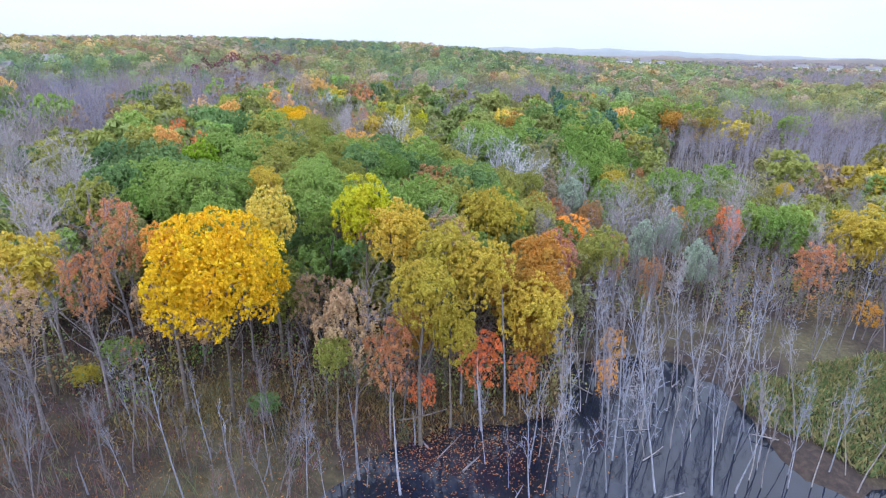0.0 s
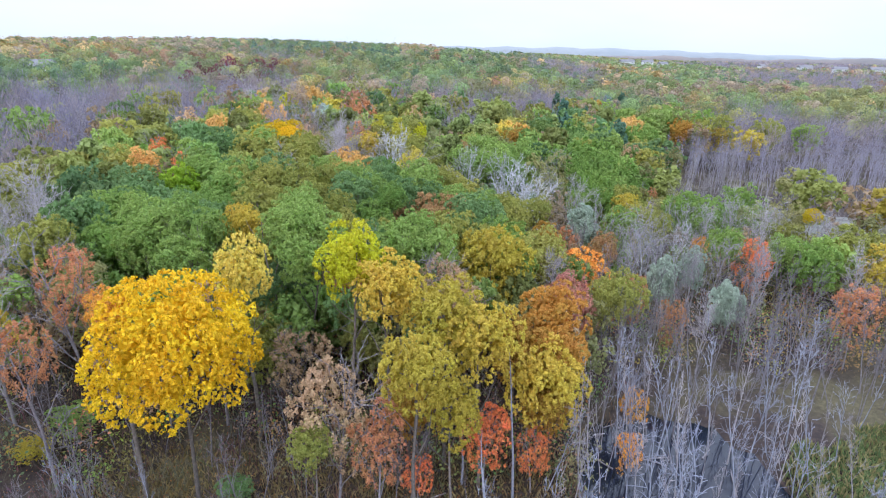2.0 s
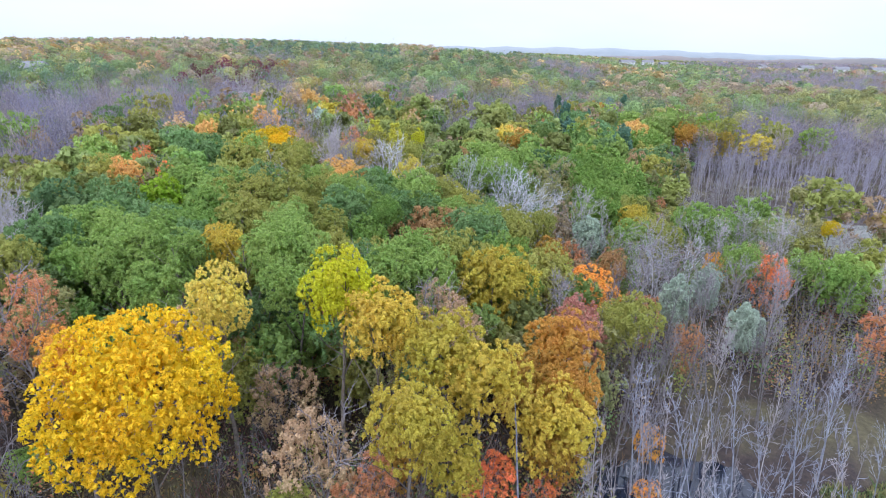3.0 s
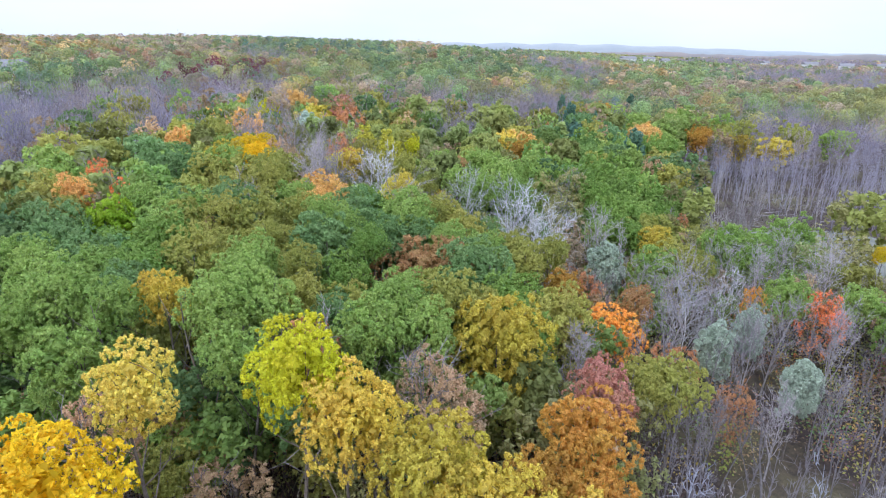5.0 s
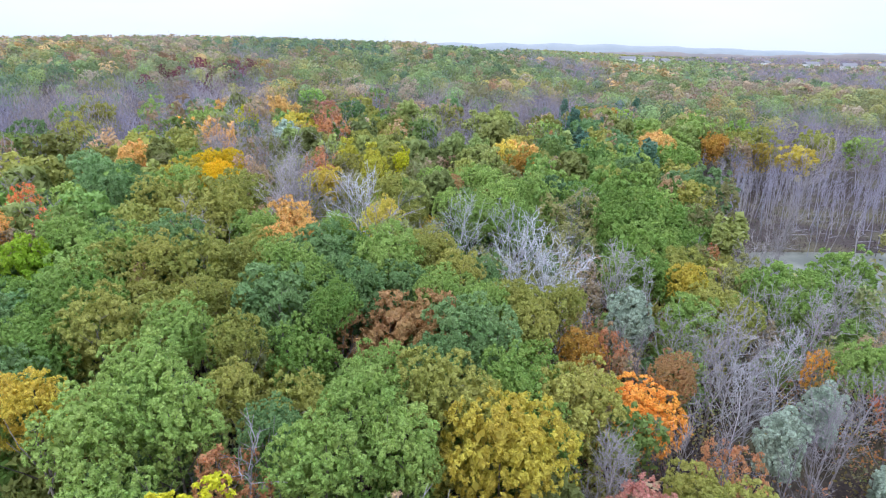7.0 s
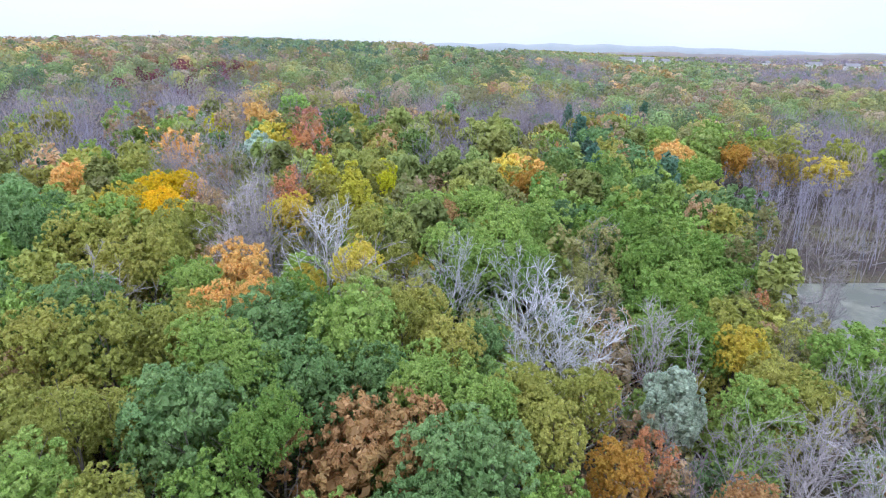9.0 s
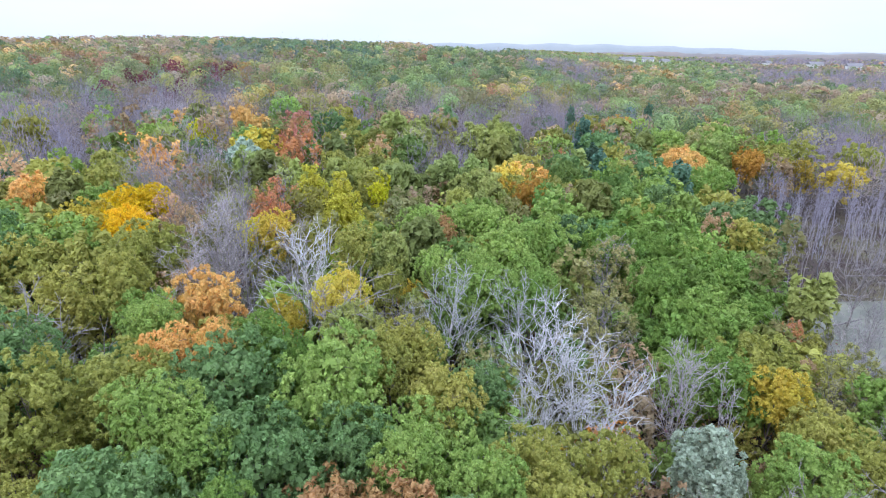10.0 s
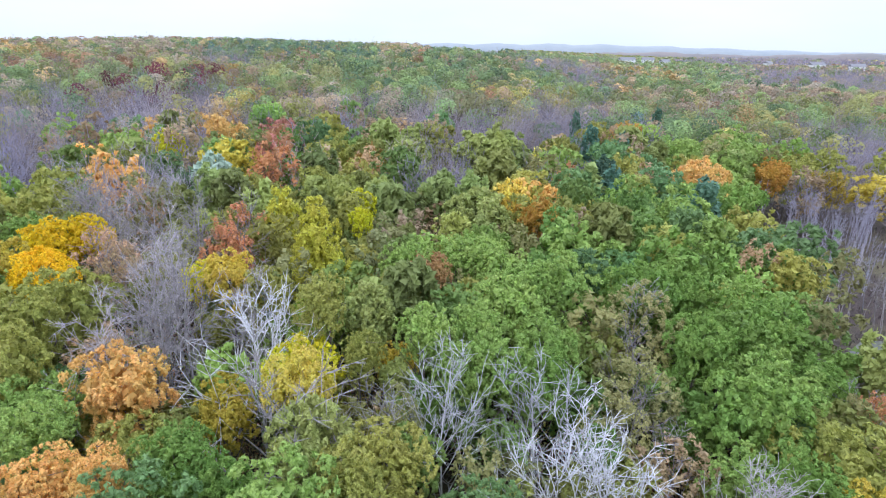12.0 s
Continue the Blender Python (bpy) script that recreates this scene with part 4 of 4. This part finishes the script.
def blades(name, label, n, inside, tones, tall, width):
    rng = np.random.default_rng(n)
    pts = []
    while len(pts) < n:
        x, y = inside(rng)
        if wet(x, y) < 1.02:
            pts.append((x, y, land(x, y) - 0.05))
    p = np.array(pts)
    h = rng.uniform(*tall, (n, 1))
    w = unit(rng.normal(size=(n, 3)) * 0.3 + (0, 0, 1))
    t = unit(np.cross(w, rng.normal(size=(n, 3)))) * width * rng.uniform(0.5, 1.4, (n, 1))
    bend = rng.normal(size=(n, 3)) * (0.22, 0.22, 0.0) * h
    v = np.stack([p - t, p + t, p + w * h * 0.6 + t * 0.8, p + w * h + bend], 1).reshape(-1, 3)
    c = np.array([lin(*k) for k in tones])[rng.integers(0, len(tones), n)] * rng.uniform(0.75, 1.25, (n, 1))
    tagged(new(name, mesh_from(name, v, np.arange(len(v)).reshape(-1, 4), LEAF_FAR, np.repeat(c, 4, 0))), label, "grass", kind="stuff")


def reed_place(rng):
    while True:
        x, y = rng.uniform(30, 90), rng.uniform(35, 68)
        if reedy(x, y):
            return x, y


blades("reeds", "dense tan and green reeds beside the swamp water", 40000, reed_place, ((150, 146, 98), (116, 132, 84), (160, 148, 106), (104, 122, 80)), (0.45, 1.1), 0.032)
blades("marsh_grass", "dull tan grass tufts over the wet marsh", 5000, lambda rng: (rng.uniform(58, 150), rng.uniform(151, 209)), ((112, 102, 94), (98, 100, 82), (92, 78, 80)), (0.4, 1.0), 0.09)
blades("sedge", "dry tan sedge along the swamp shore", 9000, lambda rng: (rng.uniform(-32, 20), 50.4 + rng.normal() * 3.7), ((166, 146, 102), (140, 126, 84), (150, 132, 96)), (0.3, 0.8), 0.04)


def far_woods():
    """Woods out to the horizon: leafy crowns and leafless trees, too many and too far to tell apart."""
    rng = np.random.default_rng(8)
    lv, lt, bv, bt, mv, mf, mt = [], [], [], [], [], [], []
    prr = random.Random(9)

    def tint_of(rgb, dull):
        j, warm = prr.uniform(0.78, 1.08), prr.uniform(0.96, 1.03)
        # dull under 1 greys the leaf colour, painting haze into distant crowns
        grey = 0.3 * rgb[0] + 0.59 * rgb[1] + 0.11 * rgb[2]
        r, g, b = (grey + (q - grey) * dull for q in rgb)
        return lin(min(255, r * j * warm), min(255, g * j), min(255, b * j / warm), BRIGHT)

    def full_crown(kind, x, y, top, R, h):
        """A crown with its lobes and leaves, joined to the rest."""
        rgb, shape, _ = PALETTE[kind]
        me = prr.choice(LOW[shape])
        co = np.empty(len(me.vertices) * 3, dtype=np.float32)
        me.vertices.foreach_get("co", co)
        ix = np.empty(len(me.loops), dtype=np.int32)
        me.loops.foreach_get("vertex_index", ix)
        a0 = prr.uniform(0, 6.28)
        turn = np.array(((math.cos(a0), -math.sin(a0), 0), (math.sin(a0), math.cos(a0), 0), (0, 0, 1)))
        rz = min(R * 1.1, 0.8 * h / 2.6)
        mf.append(ix.reshape(-1, 3) + sum(len(q) for q in mv))
        mv.append((co.reshape(-1, 3) @ turn.T) * (R, R, rz) + (x, y, top - rz * 1.05))
        mt.append(np.tile(tint_of(rgb, 1.0), (len(me.vertices), 1)))

    def bare_crown(x, y, z, h, gap, n, leaf):
        p = rng.normal(size=(n, 3)) * (0.26 * gap, 0.26 * gap, 0.2 * h) + (x, y, z + 0.62 * h)
        w = unit(unit(p - (x, y, z + 0.35 * h)) + rng.normal(size=(n, 3)) * 0.5 + (0, 0, 0.2))
        t = unit(np.cross(w, rng.normal(size=(n, 3))))
        s = max(leaf, 0.75) * rng.uniform(0.7, 1.5, (n, 1))
        wide = max(0.045, 0.09 * leaf)
        bv.append(np.stack([p - w * s - t * wide, p - w * s + t * wide, p + w * s + t * wide * 0.6, p + w * s - t * wide * 0.6], 1).reshape(-1, 3))
        k = prr.uniform(0.82, 1.1)
        bt.append(np.tile(lin(*(v * k for v in prr.choice(((160, 150, 160), (152, 146, 164), (168, 154, 150))))), (4 * n, 1)))

    def lobed_crown(kind, x, y, top, R, Rz, count, leaf):
        """A crown of some eight lobes, covered with leaf sprays."""
        rgb, shape, _ = PALETTE[kind]
        c = unit(rng.normal(size=(8, 3)) + (0, 0, 0.5)) * 0.52
        if shape in ("cone", "pine"):
            c[:, :2] *= (0.95 - 0.9 * np.clip(c[:, 2:3] + 0.3, 0, 1))
        i = rng.integers(0, 8, count)
        d = unit(rng.normal(size=(count, 3)) + c[i] * 1.2 + (0, 0, 0.4))
        size = rng.uniform(0.36, 0.52, 8)[i][:, None]
        p = (c[i] + d * size) * (R, R, Rz) + (x, y, top - Rz)
        nr = unit(d + rng.normal(size=d.shape) * 0.25)
        v, _f = leaf_quads(p, nr, leaf * rng.uniform(0.6, 1.3, count), rng)
        lv.append(v)
        # 0.72: haze put into the tint of these farther crowns
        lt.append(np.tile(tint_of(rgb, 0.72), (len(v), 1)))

    for kind, x, y, top, r in OUTER:
        full_crown(kind, x, y, top, r, top - land(x, y))
    bands = ((80, 260, 8.0, 0, 0.6), (260, 360, 8.6, 330, 0.42), (360, 520, 9.4, 180, 0.62), (520, 800, 10.5, 95, 0.95), (800, 1400, 14, 34, 1.8), (1400, 2700, 30, 18, 4.2))
    for r0, r1, gap, count, leaf in bands:
        for r in np.arange(r0, r1, gap * 0.84):
            for a in np.arange(-46, 47, math.degrees(gap / r)):
                az, rr = a + prr.uniform(-0.5, 0.5) * math.degrees(gap / r), r + prr.uniform(-0.5, 0.5) * gap
                x, y = rr * math.sin(math.radians(az)), rr * math.cos(math.radians(az))
                if rr > 1100 and az < 6.5:
                    continue
                if rr < 300 and (math.hypot(x - 2, max(0, plan(y) - 65)) < 72 or wet(x, y) > 0.98 or marsh(x, y) or crowded(x, y, 3.4, 0.62)):
                    continue
                kind = stand(x, y, prr)
                if prr.random() < (0.15 if kind == "bare" else 0.45):
                    kind = prr.choice(FAR_ANY)
                h, z = prr.uniform(14.5, 20.5), land(x, y)
                if kind in ("bare", "spreading", "white"):
                    bare_crown(x, y, z, h, gap, int(count * 0.8) + 8 if count else 330, leaf)
                    continue
                kind = prr.choice(FAR_MIX.get(kind, (kind,)))
                R = gap * prr.uniform(0.5, 0.68)
                if not count:
                    full_crown(kind, x, y, z + h, R * 1.08, h)
                    continue
                tall = 1.5 if PALETTE[kind][1] in ("cone", "pine") else 0.95
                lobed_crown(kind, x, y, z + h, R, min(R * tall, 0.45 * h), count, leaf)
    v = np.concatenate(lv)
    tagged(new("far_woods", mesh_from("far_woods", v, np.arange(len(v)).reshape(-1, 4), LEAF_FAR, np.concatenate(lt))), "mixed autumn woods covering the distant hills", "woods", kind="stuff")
    tagged(new("woods", mesh_from("woods", np.concatenate(mv), np.concatenate(mf), LEAF_FAR, np.concatenate(mt))), "dense mixed autumn woods in green, olive and gold", "woods", kind="stuff")
    v = np.concatenate(bv)
    tagged(new("far_bare_woods", mesh_from("far_bare_woods", v, np.arange(len(v)).reshape(-1, 4), LEAF_FAR, np.concatenate(bt))), "leafless grey purple woods on the distant hills", "woods", kind="stuff")


far_woods()


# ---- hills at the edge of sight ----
# Hills glow by themselves; the haze is put into their pale colours.
def glowing_backdrop_material(name, low, high):
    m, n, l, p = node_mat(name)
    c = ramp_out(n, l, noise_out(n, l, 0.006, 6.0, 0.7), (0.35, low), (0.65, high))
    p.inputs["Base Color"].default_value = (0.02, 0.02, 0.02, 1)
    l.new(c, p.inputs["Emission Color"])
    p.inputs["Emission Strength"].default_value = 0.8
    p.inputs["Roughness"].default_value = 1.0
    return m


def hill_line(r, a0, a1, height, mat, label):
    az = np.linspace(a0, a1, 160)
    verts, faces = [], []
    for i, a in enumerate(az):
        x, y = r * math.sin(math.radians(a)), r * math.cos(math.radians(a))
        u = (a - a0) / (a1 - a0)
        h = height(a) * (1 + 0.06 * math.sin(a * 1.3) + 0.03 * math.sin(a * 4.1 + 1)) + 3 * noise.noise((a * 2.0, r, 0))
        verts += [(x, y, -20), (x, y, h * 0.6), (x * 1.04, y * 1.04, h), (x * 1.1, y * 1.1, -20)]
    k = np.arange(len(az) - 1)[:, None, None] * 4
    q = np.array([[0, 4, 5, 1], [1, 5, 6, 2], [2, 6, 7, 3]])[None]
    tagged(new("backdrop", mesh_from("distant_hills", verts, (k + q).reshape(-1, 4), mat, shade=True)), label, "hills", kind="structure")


hill_line(4000, -60, 62, lambda a: 35 + 40 * smooth(38, 11.5, a), glowing_backdrop_material("painted_haze_hills", lin(176, 194, 218), lin(190, 206, 228)), "glowing backdrop of hills on the horizon with blue haze painted in")
hill_line(2500, 5, 62, lambda a: 30 + 4 * math.sin(a * 0.4), glowing_backdrop_material("painted_haze_woods", lin(142, 146, 158), lin(166, 160, 166)), "glowing backdrop of woods far across the valley with grey blue haze painted in")


# ---- fallen wood and drifted leaves in the swamp ----
def fallen_log(x, y, z, length, r, turn):
    rng = np.random.default_rng(int(abs(x * 31 + y * 17)))
    segs, joints = limb(rng, (-length / 2, 0, r * 0.8), (1, 0, 0), length, r, r * 0.45, 6, 0.05)
    t = thing("fallen_log", "weathered grey fallen trunk lying in the swamp", "log", "fallen logs", at=pose(x, y, z, 0, frng.uniform(-2, 2), turn))
    part("trunk", chain("log", joints, BRUSHWOOD), t)
    stub = []
    for k in (2, 3, 4):
        s, _ = limb(rng, joints[k][0], (0.4, rng.normal(), abs(rng.normal()) + 0.2), length * 0.14, r * 0.4, r * 0.15, 2, 0.2)
        stub += s
    tagged(part("bough", tubes("log_boughs", stub, BRUSHWOOD, 4), t), kind="stuff")


for _ in range(24):
    x, y = frng.uniform(-6, 34), frng.uniform(38, 64)
    z = max(land(x, y), 0.0)
    fallen_log(x, y, z - 0.03, frng.uniform(1.8, 5.0), frng.uniform(0.05, 0.12), frng.uniform(0, 180))
for _ in range(26):
    x, y = frng.uniform(62, 112), frng.uniform(139, 178)
    fallen_log(x, y, max(land(x, y), 0.0) - 0.03, frng.uniform(3, 9), frng.uniform(0.08, 0.18), frng.uniform(-25, 25))


def drifted_leaves():
    rng = np.random.default_rng(4)
    pts = np.column_stack([rng.normal(1, 6, 2200), rng.normal(45, 3.0, 2200), np.zeros(2200)])
    pts = np.vstack([pts, np.column_stack([rng.uniform(-60, 12, 7000), rng.uniform(33, 65, 7000), np.zeros(7000)])])
    pts[:, 2] = [max(land(x, y), 0.0) + 0.02 for x, y in pts[:, :2]]
    v, f = leaf_quads(pts, unit(rng.normal(size=pts.shape) * 0.15 + (0, 0, 1)), rng.uniform(0.05, 0.13, len(pts)), rng)
    tones = np.array([lin(*c) for c in ((176, 108, 62), (150, 98, 66), (196, 140, 84), (128, 88, 68))])
    tint = np.repeat(tones[rng.integers(0, 4, len(pts))], 4, 0)
    tagged(new("fallen_leaves", mesh_from("fallen_leaves", v, f, LEAF_FAR, tint)), "orange and brown fallen leaves on ground and water", "leaves", kind="stuff")


drifted_leaves()


# ---- houses far across the valley ----
def wall_material(name, c):
    m, n, l, p = node_mat(name)
    f = noise_out(n, l, 0.6, 5.0)
    l.new(ramp_out(n, l, f, (0.3, tuple(v * 0.85 for v in c[:3]) + (1,)), (0.7, c)), p.inputs["Base Color"])
    p.inputs["Roughness"].default_value = 0.8
    return m


SIDING, SLATE, PANE = wall_material("white_siding", lin(228, 228, 226)), wall_material("grey_roof", lin(132, 130, 134)), wall_material("dark_pane", lin(60, 66, 76))


def box(name, sx, sy, sz, mat, parent, at):
    bm = bmesh.new()
    bmesh.ops.create_cube(bm, size=1.0)
    bmesh.ops.scale(bm, vec=(sx, sy, sz), verts=bm.verts)
    bmesh.ops.bevel(bm, geom=bm.edges, offset=0.02, segments=1, affect="EDGES")
    me = bpy.data.meshes.new(name)
    bm.to_mesh(me)
    bm.free()
    me.materials.append(mat)
    return part(name, me, parent, m=Matrix.Translation(at))


def house(az, r, long, turn, lift=0.0):
    x, y = r * math.sin(math.radians(az)), r * math.cos(math.radians(az))
    t = thing("house", "distant white house with a grey gabled roof", "house", "houses beyond the woods", at=pose(x, y, land(x, y) + lift, 0, 0, turn))
    box("wall", long, 9, 6, SIDING, t, (0, 0, 3))
    v = [(-long / 2 - 0.6, -5.2, 6), (long / 2 + 0.6, -5.2, 6), (long / 2 + 0.6, 5.2, 6), (-long / 2 - 0.6, 5.2, 6), (-long / 2 - 0.6, 0, 9.5), (long / 2 + 0.6, 0, 9.5)]
    bm = bmesh.new()
    vs = [bm.verts.new(c) for c in v]
    for f in ((0, 1, 5, 4), (2, 3, 4, 5), (0, 4, 3), (1, 2, 5), (0, 3, 2, 1)):
        bm.faces.new([vs[i] for i in f])
    me = bpy.data.meshes.new("roof")
    bm.to_mesh(me)
    bm.free()
    me.materials.append(SLATE)
    part("roof", me, t)
    for i in (-1, 0, 1):
        for z in (1.7, 4.4):
            box("window", 1.2, 0.12, 1.4, PANE, t, (i * long / 3.2, -4.52, z))


for az, r, long, turn, lift in ((16.9, 1085, 26, 12, 14), (18.7, 1195, 20, -8, 14), (20.0, 1140, 16, 20, 13), (31.0, 1150, 24, 10, 14), (33.4, 1070, 18, -12, 14), (35.8, 1180, 26, 5, 14), (27.9, 1290, 16, 30, 13), (-33.4, 375, 14, 20, 8), (-38.2, 340, 30, 10, 7)):
    house(az, r, long, turn, lift)
